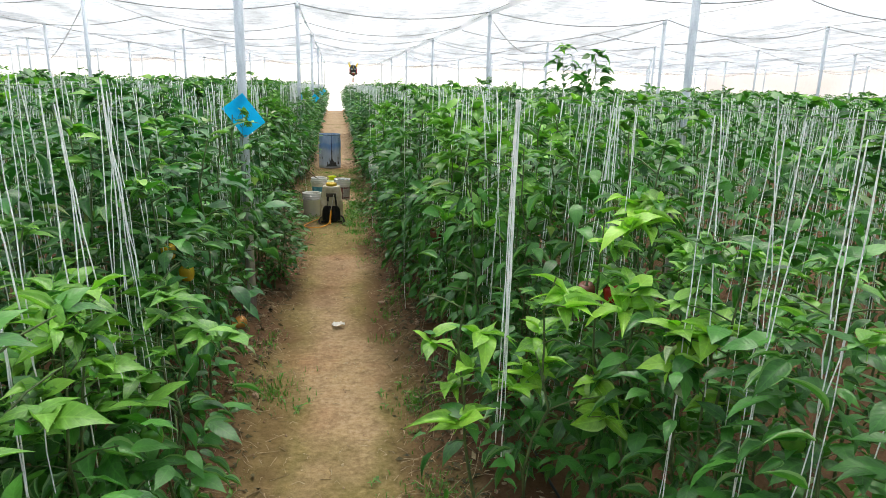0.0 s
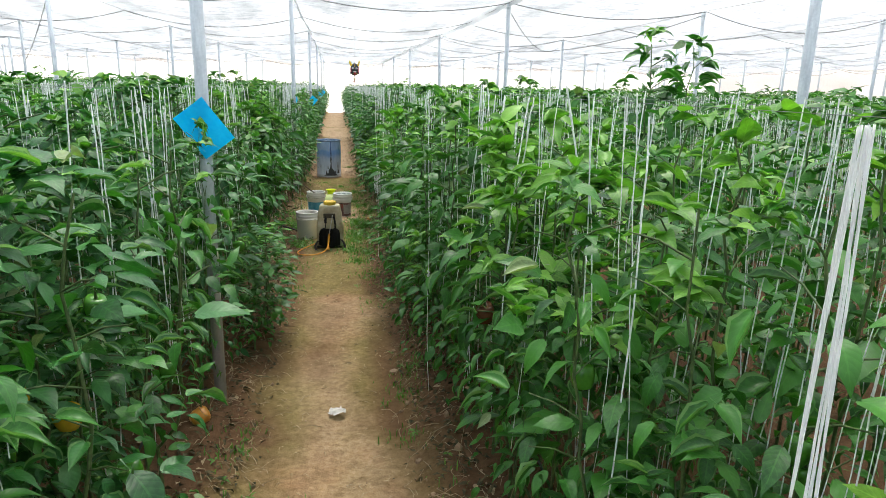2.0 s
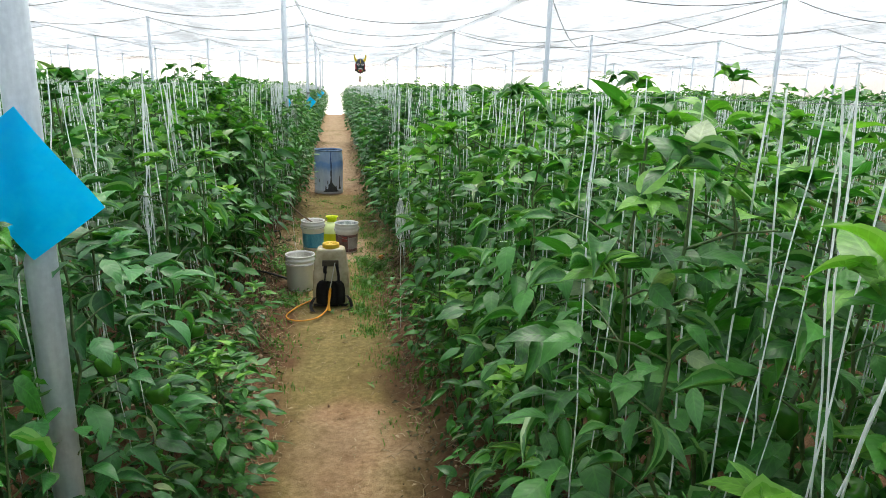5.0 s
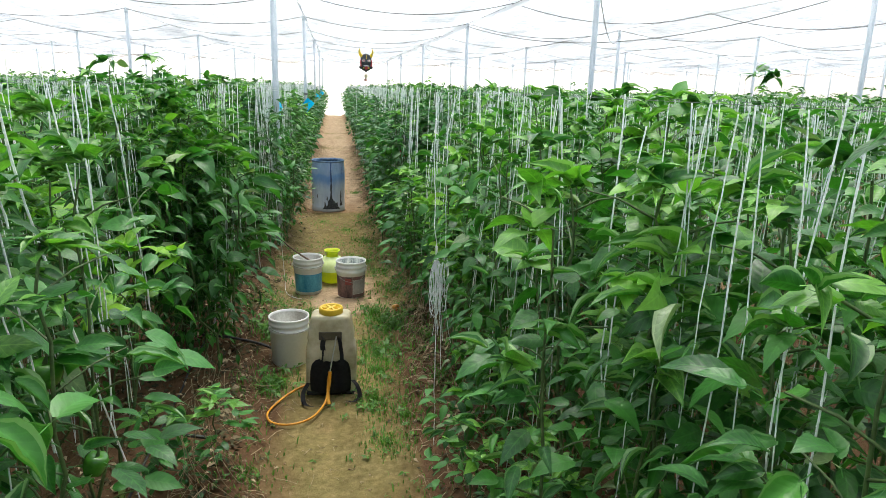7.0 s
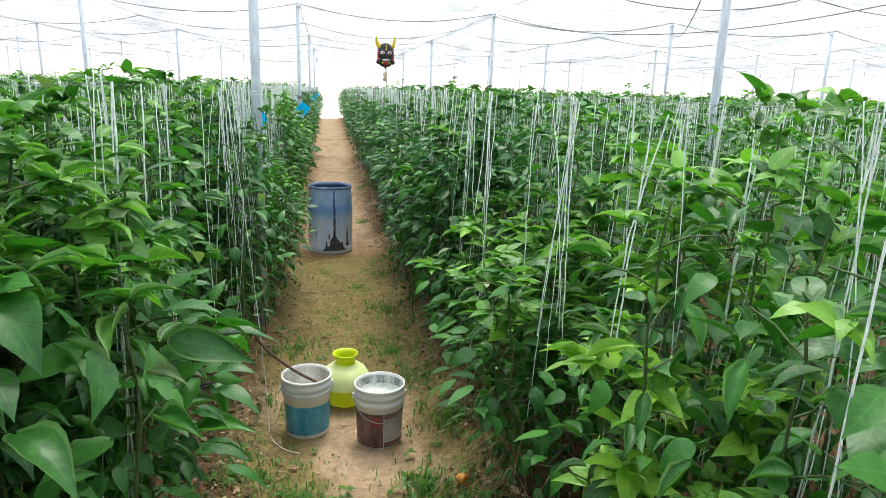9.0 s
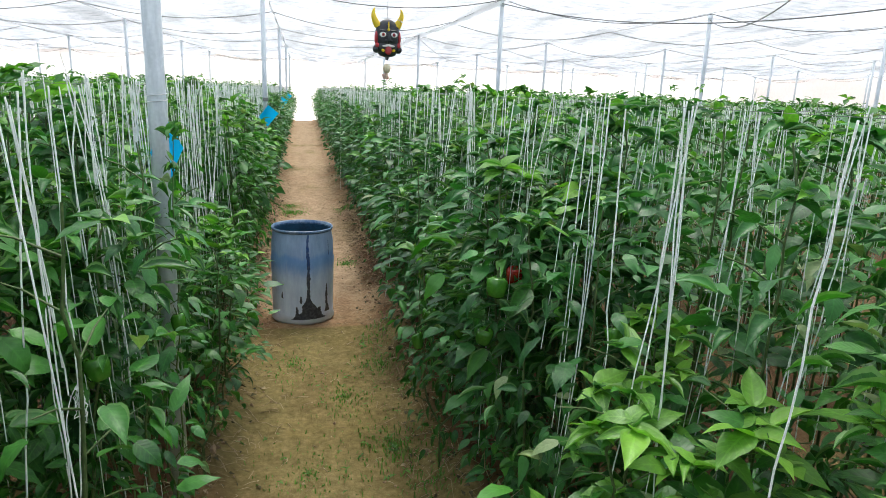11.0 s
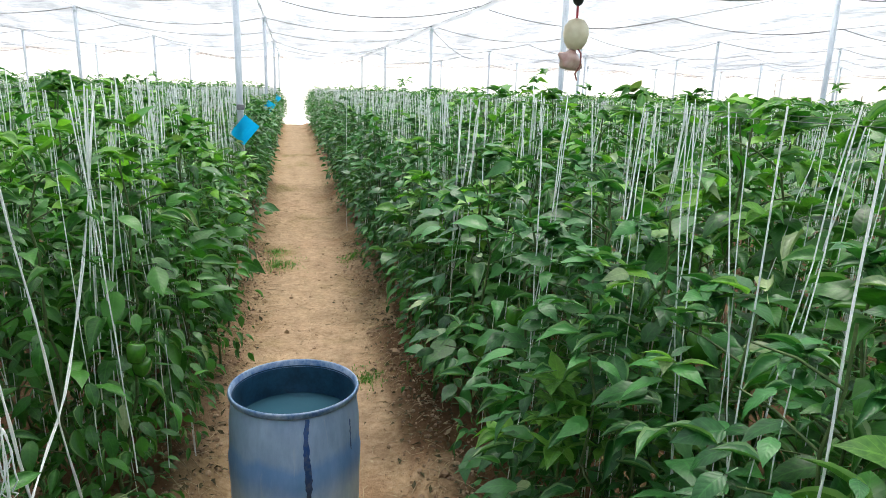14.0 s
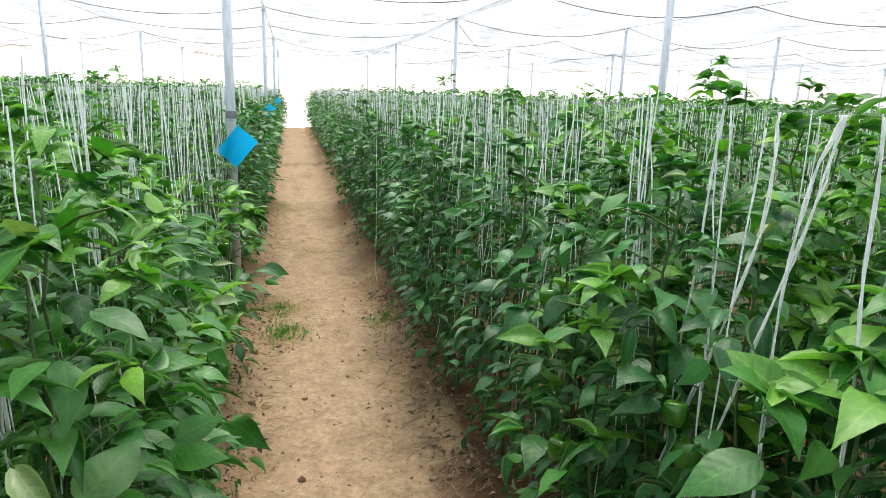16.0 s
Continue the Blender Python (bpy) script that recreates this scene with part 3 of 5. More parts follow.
PEPPER_MESH, STALK_MESH = pepper_meshes()
STALK_MESH.materials.append(STEM)
PEPPER_COLOURS = {}
for nm, mt in (("green", PEPPER), ("yellow", PEPPER_YELLOW), ("red", PEPPER_RED), ("brown", PEPPER_BROWN), ("orange", PEPPER_ORANGE)):
    PEPPER_COLOURS[nm] = PEPPER_MESH.copy()
    PEPPER_COLOURS[nm].materials.append(mt)


def add_pepper(parent, m, colour="green"):
    ob = new("pepper", PEPPER_COLOURS[colour])
    ob.parent = parent
    ob.matrix_basis = m
    if colour != "green":
        ob["label"] = {"red": "ripe red bell pepper", "yellow": "yellow ripening bell pepper", "brown": "brown half ripe bell pepper", "orange": "orange overripe bell pepper"}[colour]
    st = new("stalk", STALK_MESH)
    st.parent = ob
    return ob


def stem_arrays(r, height, base_turn):
    out = []
    fork = 0.28
    out.append(tube_arrays([(0, 0, -0.12), (0.004, 0, 0.1), (0, 0.004, fork)], [0.011, 0.01, 0.009], 6))
    for k in (0, 1):
        t = base_turn + np.pi * k
        pts = [(0, 0, fork)]
        for z in np.arange(fork + 0.12, height - 0.02, 0.13):
            lean = 0.05 + 0.11 * min(1, z / height * 1.6)
            pts.append((math.cos(t) * lean + r.normal(0, 0.012), math.sin(t) * lean * 1.3 + r.normal(0, 0.012), z))
        out.append(tube_arrays(pts, np.linspace(0.008, 0.0035, len(pts)), 5))
        for z in np.arange(0.4, height - 0.15, 0.14):
            q = np.array(pts[min(len(pts) - 1, 1 + int((z - fork) / 0.13))])
            a = r.uniform(0, 2 * np.pi)
            out.append(tube_arrays([q, q + np.array([math.cos(a) * 0.09, math.sin(a) * 0.09, 0.05]), q + np.array([math.cos(a) * 0.17, math.sin(a) * 0.17, 0.07])], [0.0035, 0.003, 0.002], 4))
    return join(out)


def pepper_plant(seed, height, count, spread, low, fruits, label, young=0.12, lime=0.5, big=1.0, pale=0.02, skirt=0.34, leaf=None, tip=0.115, fresh=None):
    r = np.random.default_rng(seed)
    thing = empty("pepper_plant", Matrix())
    place, az, pitch, roll, length, top, turn = plant_leaves(r, height, count, spread, low, young, big, tip)
    extra = low_leaves(r, int(count * skirt), height)
    place, az, pitch, roll, length = (np.concatenate(q) for q in zip((place, az, pitch, roll, length), extra))
    top = np.concatenate([top, np.zeros(len(extra[0]), bool)])
    count = len(place)
    v, f, k = leaves_arrays(place, az, pitch, roll, length, 0)
    slot = np.where(top & (r.uniform(size=count) < lime), 1, np.where(r.uniform(size=count) < pale, 2, 0))
    link("foliage", set_blade(mesh_np("foliage", v, f, np.repeat(slot, k)), 0), [leaf or LEAF, fresh or LEAF_YOUNG, LEAF_PALE], thing)
    v, f = stem_arrays(r, height, turn)
    link("stem", mesh_np("stem", v, f), STEM, thing)
    for colour in fruits:
        a, z, d = r.uniform(0, 6.28), r.uniform(0.45, 0.8) * height, spread * (r.uniform(0.8, 1.05) if leaf else r.uniform(0.5, 0.85))
        add_pepper(thing, pose(math.cos(a) * d, math.sin(a) * d, z, r.uniform(-15, 15), r.uniform(-15, 15), r.uniform(0, 360)) @ Matrix.Scale(r.uniform(0.75, 1.05), 4), colour)
    return tagged(thing, label, "pepper plant", "bell pepper plants")


FULL = "tall dense dark green bell pepper plant on white strings"
SHORT = "short bell pepper plant with lime green young top leaves"
THIN = "thin bell pepper plant with sparse drooping leaves"
KINDS_FULL = [pepper_plant(10 + k, 1.9, 310, 0.28, 0.22, fr, FULL, lime=li + 0.15, young=0.15) for k, (fr, li) in enumerate(
    [(["green"] * 3, 0.3), (["green"] * 2, 0.6), (["green"], 0.2), (["green"] * 4, 0.3), (["green"] * 3, 0.4), (["green"] * 2, 0.25), (["green"], 0.4), (["green"] * 4, 0.3)])]
KINDS_DEEP = [pepper_plant(110 + k, 1.9, 310, 0.28, 0.2, ["green"] * n, FULL, lime=0.14, leaf=LEAF_DEEP) for k, n in enumerate((3, 2, 4, 1, 2, 4))]
KINDS_SHORT = [pepper_plant(40 + k, 1.4, 170, 0.26, 0.3, fr, SHORT, young=0.26, lime=0.7, big=1.1, tip=0.135) for k, fr in enumerate([["green"], ["green"], ["green", "green"]])]
KINDS_LIME = [pepper_plant(80 + k, 1.7, 225, 0.26, 0.3, fr, "bushy bell pepper plant with broad lime green top leaves", young=0.3, lime=0.8, big=1.1, tip=0.14) for k, fr in enumerate([["green"], ["green", "green"]])]
KINDS_THIN = [pepper_plant(60 + k, 1.75, 105, 0.24, 0.55, fr, THIN, lime=0.4) for k, fr in enumerate([["green"], []])]
KINDS_BARE = [pepper_plant(70 + k, 1.8, 230, 0.28, 0.95, ["green"], "bell pepper plant with bare lower stems beside the path", lime=0.6, young=0.2, skirt=0.0) for k in range(2)]
KINDS_SPRIG = [pepper_plant(150 + k, 1.36, 95, 0.16, 0.55, [], "slender bell pepper plant with long lime green leaves", young=0.42, lime=0.9, big=1.1, tip=0.16, skirt=0.1, fresh=LEAF_LIME) for k in range(2)]
KINDS_TALL = [pepper_plant(170, 2.45, 190, 0.2, 1.2, [], "tall bell pepper plant rising over the crop", young=0.03, lime=0.3, big=1.2, tip=0.1)]
KINDS_BROAD = [pepper_plant(160 + k, 1.65, 130, 0.27, 0.35, ["green"] * k, "bell pepper plant with broad pale veined leaves", young=0.16, lime=0.5, big=1.4, tip=0.12) for k in range(2)]
USED = set()


def put_plant(kind, m):
    if kind.name not in USED:
        USED.add(kind.name)
        kind.matrix_basis = m
        return kind
    return copy_thing(kind, m @ Matrix.Diagonal((1 / kind.scale.x, 1 / kind.scale.y, 1 / kind.scale.z, 1)))


def stand(x, y, turn, sx=1.0, sz=1.0, tilt=0.0):
    return pose(x, y, ground_height(x, y) - 0.02, tilt, 0, turn) @ Matrix.Diagonal((sx, sx, sz, 1))


NEAR_ROWS = [(-0.52, 1), (-0.96, 2), (1.21, 3), (1.64, 4)]
NEAR_END = {1: 30.0, 2: 21.0, 3: 30.0, 4: 21.0}
r = np.random.default_rng(77)
plant_spots = []


def row_height(row, y):
    """How tall the plants stand along the four rows beside the alley."""
    inner = row in (1, 3)
    h = (1.78 if inner else 2.0) + 0.12 * noise.noise((row * 7.0, y * 0.7, 0.0))
    if y < 3.1:
        h = 1.38 if inner else 1.6
    if row == 3 and 4.0 < y < 8.2:
        h += 0.12
    if row == 3 and 11.2 < y < 13.5:
        h = 1.25
    if row == 1 and 14.4 < y < 16.8:
        h = 1.3
    if row == 1 and 20.4 < y < 23.2:
        h = 1.45 + 0.08 * math.sin(y * 5)
    if row == 1 and any(b - 0.9 < y < b + 0.12 for b in BAYS):
        h = 1.68
    return h


for x, row in NEAR_ROWS:
    y = 1.15 + 0.1 * row
    while y < NEAR_END[row]:
        px, py = x + r.normal(0, 0.035), y + r.normal(0, 0.04)
        h = row_height(row, y) + r.normal(0, 0.06)
        thin = (row == 3 and (8.0 < y < 9.2 or 10.0 < y < 13.4)) or (row == 1 and 9.3 < y < 13.6) or (row == 1 and 4.3 < y < 6.0) or r.uniform() < 0.05
        if row == 1 and any(b - 0.9 < y < b + 0.12 for b in BAYS):
            px -= 0.15 if y < 20 else 0.25
        lush = row in (3, 4) and r.uniform() < 0.6 and (3.2 < y < 5.3 or 10.2 < y < 12.8)
        skip = (row == 3 and (y < 3.3 or 4.5 < y < 4.95)) or (row == 1 and (6.8 < y < 7.2 or 8.6 < y < 11.2 or 11.8 < y < 13.4)) or (row == 3 and (8.2 < y < 8.9 or 10.3 < y < 11.0))
        if row == 1 and 11.1 < y < 11.9:
            px -= 0.2
        if row == 3 and 10.2 < y < 13.5 and r.uniform() < 0.6:
            skip = True
        if row == 3 and 17.85 < y < 18.75:
            skip = True
        if row == 1 and 14.4 < y < 17.3 and r.uniform() < (0.05 if y < 15.8 else 0.45):
            skip = True
        if not skip:
            kinds = KINDS_THIN if (row == 1 and h < 1.5 and 4 < y < 20 and r.uniform() < 0.35) else KINDS_SHORT if h < 1.5 else KINDS_BARE if (row == 1 and 8.0 < y < 10.0) or (row == 2 and 9.0 < y < 11.3) else KINDS_THIN if thin else KINDS_DEEP if (y > 13.2 and (x > 0 or y > 24) and not (row == 4 and y > 16.0 and int(y * 10) % 2)) or (x < 0 and 3.3 < y < 7.0) else KINDS_FULL
            kind = kinds[int(r.integers(len(kinds)))]
            if lush and h > 1.5:
                kinds, kind, h = KINDS_LIME, KINDS_LIME[int(r.integers(2))], min(h, 1.78)
            base = 1.7 if kinds is KINDS_LIME else 1.4 if kinds is KINDS_SHORT else 1.8 if kinds is KINDS_BARE else 1.75 if kinds is KINDS_THIN else 1.4 if h < 1.5 else 1.75 if thin else 1.9
            put_plant(kind, stand(px, py, r.uniform(0, 360), r.uniform(0.9, 1.1), min(h / base, 1.07), r.normal(0, 2.0)))
            plant_spots.append((px, py, row, h))
        y += 0.41 * r.uniform(0.9, 1.1)
for k, (x, y, h) in enumerate(((1.02, 7.9, 1.78), (1.5, 8.35, 1.7), (1.2, 4.72, 1.92), (1.12, 12.1, 1.32), (1.45, 12.6, 1.4), (1.6, 12.2, 1.55), (-0.8, 15.4, 1.5), (1.55, 17.0, 1.75), (1.15, 16.7, 1.2), (1.45, 18.8, 1.6), (1.25, 19.4, 1.35), 
                               (-0.38, 2.55, 1.34), (-0.7, 2.8, 1.3), (1.6, 9.4, 1.72), (-0.64, 11.0, 1.75), (-0.6, 11.48, 1.8), (1.1, 19.0, 1.55))):
    put_plant(KINDS_LIME[k % 2], stand(x, y, 70 * k, 0.95, h / 1.7))
for k, (x, y, h) in enumerate(((0.965, 2.62, 1.4), (1.49, 2.36, 1.36), (1.18, 11.0, 1.32), (1.55, 11.46, 1.38), (2.2, 11.62, 1.5), (1.3, 10.85, 1.2), (-0.72, 9.3, 1.7))):
    put_plant(KINDS_SPRIG[k % 2], stand(x, y, 100 * k, 1.0, h / 1.36))
for k, (x, y, h) in enumerate(((1.26, 18.15, 1.66), (1.5, 18.5, 1.62), (1.32, 15.75, 1.6), (1.18, 14.25, 1.74), (1.34, 14.5, 1.72), (-0.62, 18.35, 1.5), (-0.52, 10.8, 1.72), (-0.78, 11.05, 1.92), (-0.5, 11.4, 1.62))):
    put_plant(KINDS_BROAD[k % 2], stand(x, y, 130 * k, 1.0, h / 1.65))
ripe = pepper_plant(95, 1.5, 150, 0.25, 0.3, [], "bell pepper plant with lime top leaves and ripe fruit", young=0.3, lime=0.9, big=1.15, tip=0.155, fresh=LEAF_LIME)
ripe.matrix_basis = stand(1.5, 2.82, 15, 0.9, 1.06)


def hang_pepper(plant, x, y, z, colour, size=0.9):
    add_pepper(plant, plant.matrix_basis.inverted() @ pose(x, y, z, 5, -8, 40) @ Matrix.Scale(size, 4), colour)


hang_pepper(ripe, 1.455, 2.78, 1.33, "red", 0.82)
hang_pepper(ripe, 1.32, 2.72, 1.36, "brown", 0.82)
for k, (x, y, h) in enumerate(((-0.8, 10.95, 2.02), (-0.68, 11.4, 1.85), (-1.0, 10.5, 2.0), (-1.35, 10.3, 2.0), (-0.95, 11.7, 2.0), (-1.3, 11.2, 2.0))):
    put_plant(KINDS_FULL[(3 * k) % 8], stand(x, y, 77 * k, 1.0, h / 1.9))
hang_pepper(put_plant(KINDS_THIN[1], stand(1.2, 4.8, 60, 0.9, 0.98)), 1.01, 4.7, 1.16, "brown", 1.05)
hang_pepper(put_plant(KINDS_DEEP[4], stand(1.25, 14.55, 60, 0.9, 0.85)), 1.12, 14.4, 1.33, "red")
yellowing = put_plant(KINDS_FULL[5], stand(-0.62, 4.05, 200, 0.9, 0.8))
hang_pepper(yellowing, -0.476, 3.97, 1.12, "yellow", 0.95)
hang_pepper(yellowing, -0.5, 3.72, 1.3, "yellow", 0.85)
left_low = put_plant(KINDS_SHORT[1], stand(-0.36, 19.8, 40, 0.9, 0.95))
hang_pepper(left_low, -0.19, 19.74, 1.08, "green", 1.0)
hang_pepper(left_low, -0.3, 19.62, 1.22, "green", 0.9)
left_high = put_plant(KINDS_DEEP[0], stand(-0.6, 19.1, 10, 0.9, 0.82))
for x, y, z in ((-0.5, 18.99, 1.52), (-0.45, 19.12, 1.42), (-0.45, 18.92, 1.42)):
    hang_pepper(left_high, x, y, z, "green", 0.95)
put_plant(KINDS_THIN[0], stand(-0.47, 5.78, 130, 0.5, 1.07))
for k, (x, y, h, wide) in enumerate(((1.0, 8.2, 0.8, 0.7), (0.98, 8.75, 0.7, 0.65), (1.02, 9.3, 0.85, 0.7), (1.35, 11.2, 1.25, 0.95), (1.3, 10.55, 1.1, 0.9), (1.25, 13.2, 1.1, 0.9), (-0.46, 9.45, 0.5, 0.75), (1.02, 7.3, 1.0, 0.8), (1.05, 6.5, 1.0, 0.8))):
    put_plant(KINDS_SHORT[k % 3], stand(x, y, 80 * k, wide, h / 1.4))
for k, (x, y) in enumerate(((1.28, 3.3), (1.72, 2.9))):
    put_plant(KINDS_FULL[k % 8] if x < 1.5 else KINDS_LIME[k % 2] if x < 2 else KINDS_FULL[k % 8], stand(x, y, 50 * k, 0.95, (1.12 if x < 1.5 else 1.45) / 1.9))
put_plant(KINDS_SHORT[0], stand(0.92, 14.9, 50, 0.7, 0.97))
put_plant(KINDS_THIN[1], stand(-0.36, 14.42, 20, 0.55, 1.07))
put_plant(KINDS_DEEP[5], stand(-0.47, 14.15, 30, 0.75, 1.0))
put_plant(KINDS_DEEP[2], stand(-0.68, 14.35, 20, 0.85, 1.02))
for spot in ((2.36, 5.8, 2.42), (-1.05, 11.2, 2.24)):
    put_plant(KINDS_TALL[0], stand(spot[0], spot[1], 40 * spot[1], 0.9, spot[2] / 2.45))
put_plant(KINDS_FULL[2], stand(-0.24, 7.42, 80, 0.85, 0.45))
put_plant(KINDS_FULL[6], stand(-0.3, 7.0, 10, 0.8, 0.55))
for k, (x, y, h) in enumerate(((-0.33, 14.95, 1.25), (-0.36, 15.4, 1.15), (-0.3, 15.85, 1.0), (-0.38, 16.3, 1.1))):
    put_plant(KINDS_DEEP[k] if k % 2 else KINDS_THIN[k // 2], stand(x, y, 70 * k, 0.8, h / (1.9 if k % 2 else 1.75)))
for kind in KINDS_FULL + KINDS_SHORT + KINDS_THIN + KINDS_LIME + KINDS_BARE + KINDS_DEEP + KINDS_SPRIG + KINDS_BROAD + KINDS_TALL:
    if kind.name not in USED:
        put_plant(kind, stand(-0.93, 21.5 + 0.45 * len(USED), 0))


def crop(name, spots, count, spread, level, low, label, young=0.12, pale=0.015, stems=True, big=1.0):
    """Many plants too far to pick apart: their leaves and stems in one mesh each."""
    rr = np.random.default_rng(len(spots) + level)
    vs, fs, sl, n, st = [], [], [], 0, []
    for x, y, h in spots:
        place, az, pitch, roll, length, top, turn = plant_leaves(rr, h, count, spread, low, young, big)
        place[:, 0] += x
        place[:, 1] += y
        v, f, k = leaves_arrays(place, az, pitch, roll, length, level)
        vs.append(v)
        fs.append(f + n)
        n += len(v)
        sl.append(np.repeat(np.where(top & (rr.uniform(size=count) < 0.22), 1, np.where(rr.uniform(size=count) < pale, 2, 0)), k))
        st.append(tube_arrays([(x, y, -0.05), (x + 0.02, y, h * 0.5), (x + 0.05 * math.cos(turn), y + 0.05 * math.sin(turn), h * 0.95)], [0.011, 0.008, 0.004], 3))
    thing = tagged(empty(name, Matrix()), label, "crop", kind="stuff")
    link("foliage", set_blade(mesh_np("foliage", np.concatenate(vs), np.concatenate(fs), np.concatenate(sl)), level), [LEAF, LEAF_YOUNG, LEAF_PALE], thing)
    v, f = join(st)
    link("stems", mesh_np("stems", v, f), STEM, thing)
    return thing


def spots_along(x, y0, y1, step, h, spread=0.05):
    out, y = [], y0
    while y < y1:
        hh = h + 0.1 * noise.noise((x, y * 0.4, 1)) + r.normal(0, 0.05)
        if r.uniform() < 0.2 and y > 9:
            hh += r.uniform(0.05, 0.18)
        out.append((x + r.normal(0, spread), y, hh))
        y += step * r.uniform(0.85, 1.15)
    return out


CROP = "dense rows of dark green bell pepper plants on strings"
mid = []
for x, row in NEAR_ROWS:
    mid += spots_along(x, NEAR_END[row] + 0.2, 53.4, 0.42, 1.86 if row in (1, 3) else 2.02)
crop("crop_rows", mid, 130, 0.28, 1, 0.25, CROP, big=1.05)
second = []
for b in (BEDS_LEFT[1], BEDS_RIGHT[1]):
    for d in (-0.25, 0.25):
        second += spots_along(b + d, 0.9, 53.4, 0.42, 2.02)
crop("crop_rows", [q for q in second if q[1] < 22], 200, 0.3, 3, 0.18, CROP, big=1.0)
crop("crop_rows", [q for q in second if q[1] >= 22], 150, 0.3, 1, 0.18, CROP, big=1.05)
third = []
for b in (BEDS_LEFT[2], BEDS_LEFT[3], BEDS_RIGHT[2], BEDS_RIGHT[3]):
    for d in (-0.25, 0.25):
        third += spots_along(b + d, 1.5, 53.4, 0.45, 2.03)
crop("crop_rows", third, 105, 0.32, 1, 0.3, CROP, big=1.15)
rest = []
for b in BEDS_LEFT[4:] + BEDS_RIGHT[4:]:
    rest += spots_along(b, 2.0, 53.4, 0.36, 2.04, 0.2)
crop("crop_rows", rest, 46, 0.38, 2, 0.6, CROP, big=1.35)

# ---------------------------------------------------------------- trellis strings


def string_points(x0, y0, z0, x1, y1, z1, r, knots=11):
    t = np.linspace(0, 1, knots)
    p = np.outer(1 - t, (x0, y0, z0)) + np.outer(t, (x1, y1, z1))
    bow = r.normal(0, 0.012, 2)
    p[:, 0] += bow[0] * np.sin(np.pi * t)
    p[:, 1] += bow[1] * np.sin(np.pi * t)
    p[1:-1, :2] += r.normal(0, 0.0022, (knots - 2, 2))
    return p


r = np.random.default_rng(5)
STRINGS = "white plastic twine strings holding up the pepper plants"
for x, row in NEAR_ROWS:
    side = 1 if row in (1, 2) else -1
    wire_x = {1: -0.5, 2: -0.9, 3: 1.15, 4: 1.56}[row]
    trellis = empty("string_trellis", pose(wire_x, 0.5, 0))
    tagged(trellis, STRINGS, "plant strings", "string trellises")
    v, f = tube_arrays([(0, 0, 2.075), (0, 25, 2.07), (0, 53, 2.075)], 0.0006, 4)
    link("wire", mesh_np("wire", v, f), CABLE, trellis)
    near, far = [], []
    for px, py, rw, h in plant_spots:
        if rw != row:
            continue
        n = int(r.integers(3, 7) if row in (1, 2) else r.integers(2, 6))
        n = int(r.integers(1, 4)) if row == 1 and 3.4 < py < 6.6 else n
        n += 3 if row in (1, 2) and 13.2 < py < 19.0 else 0
        cluster = r.uniform() < 0.14
        ty0 = py + r.normal(0, 0.08)
        for k in range(n + (3 if cluster else 0)):
            ty = ty0 + (r.normal(0, 0.014) if cluster else r.normal(0, 0.11))
            top = (wire_x + r.normal(0, 0.02), ty, 2.075 + r.normal(0, 0.03))
            reach = r.uniform(0.25, 1.3)
            end = (wire_x + side * (r.choice([-0.04, 0.02, 0.07]) if row in (1, 3) else 0.05) * min(1.0, (2.17 - reach) / 1.2) + r.normal(0, 0.045), ty + r.normal(0, 0.075), reach)
            pts = string_points(*top, *end, r)
            (near if py < 19.5 and row in (1, 3) and len(near) < 150 else far).append(pts)
    for pts in near:
        v, f = tube_arrays(pts - np.array([wire_x, 0.5, 0]), r.uniform(0.0016, 0.0028), 4)
        link("string", mesh_np("string", v, f), TWINE, trellis)
    if far:
        v, f = join([tube_arrays(p - np.array([wire_x, 0.5, 0]), r.uniform(0.0017, 0.0026), 4) for p in far])
        tagged(link("string_rest", mesh_np("string_rest", v, f), TWINE, trellis), kind="stuff")


def string_loop(x, y, z, size, turns, seed, tail=0.6):
    """A hank of slack twine knotted to a string, with its tail hanging down."""
    rs = np.random.default_rng(seed)
    thing = empty("twine_hank", pose(x, y, z))
    tagged(thing, "white twine tied up in slack loops on string", "twine", "tied up twine hanks")
    for k in range(turns):
        w, h, a0 = size * rs.uniform(0.04, 0.13), size * rs.uniform(0.55, 1.35), rs.uniform(-1.2, 1.2)
        ox, wob = rs.normal(0, size * 0.05, 2), rs.normal(0, 0.0035, (22, 2))
        pts = [(w * math.sin(t) * math.cos(a0) + (ox[0] + wob[i][0]) * math.sin(t / 2), w * math.sin(t) * math.sin(a0) + (ox[1] + wob[i][1]) * math.sin(t / 2), -h * (1 - math.cos(t)) / 2) for i, t in enumerate(np.linspace(0, 2 * math.pi, 22))]
        tube("loop", pts, rs.uniform(0.0012, 0.002), TWINE, thing, 5)
    for k in range(turns // 3):
        tube("loose_end", string_points(rs.normal(0, 0.006), rs.normal(0, 0.006), 0.25 * size, rs.normal(0, 0.03), rs.normal(0, 0.03), -size * rs.uniform(1.2, 2.2), rs), 0.0015, TWINE, thing, 5)
    tube("knot", [(-0.006, 0, 0.008), (0, 0.004, 0), (0.006, 0, -0.008)], 0.006, TWINE, thing, 7)
    tube("lead", string_points(0, 0, 0, rs.normal(0, 0.03), rs.normal(0, 0.03), 2.07 - z, rs), 0.0022, TWINE, thing, 5)
    tube("tail", string_points(0, 0, 0, rs.normal(0, 0.05), rs.normal(0, 0.05), -tail, rs), 0.002, TWINE, thing, 5)


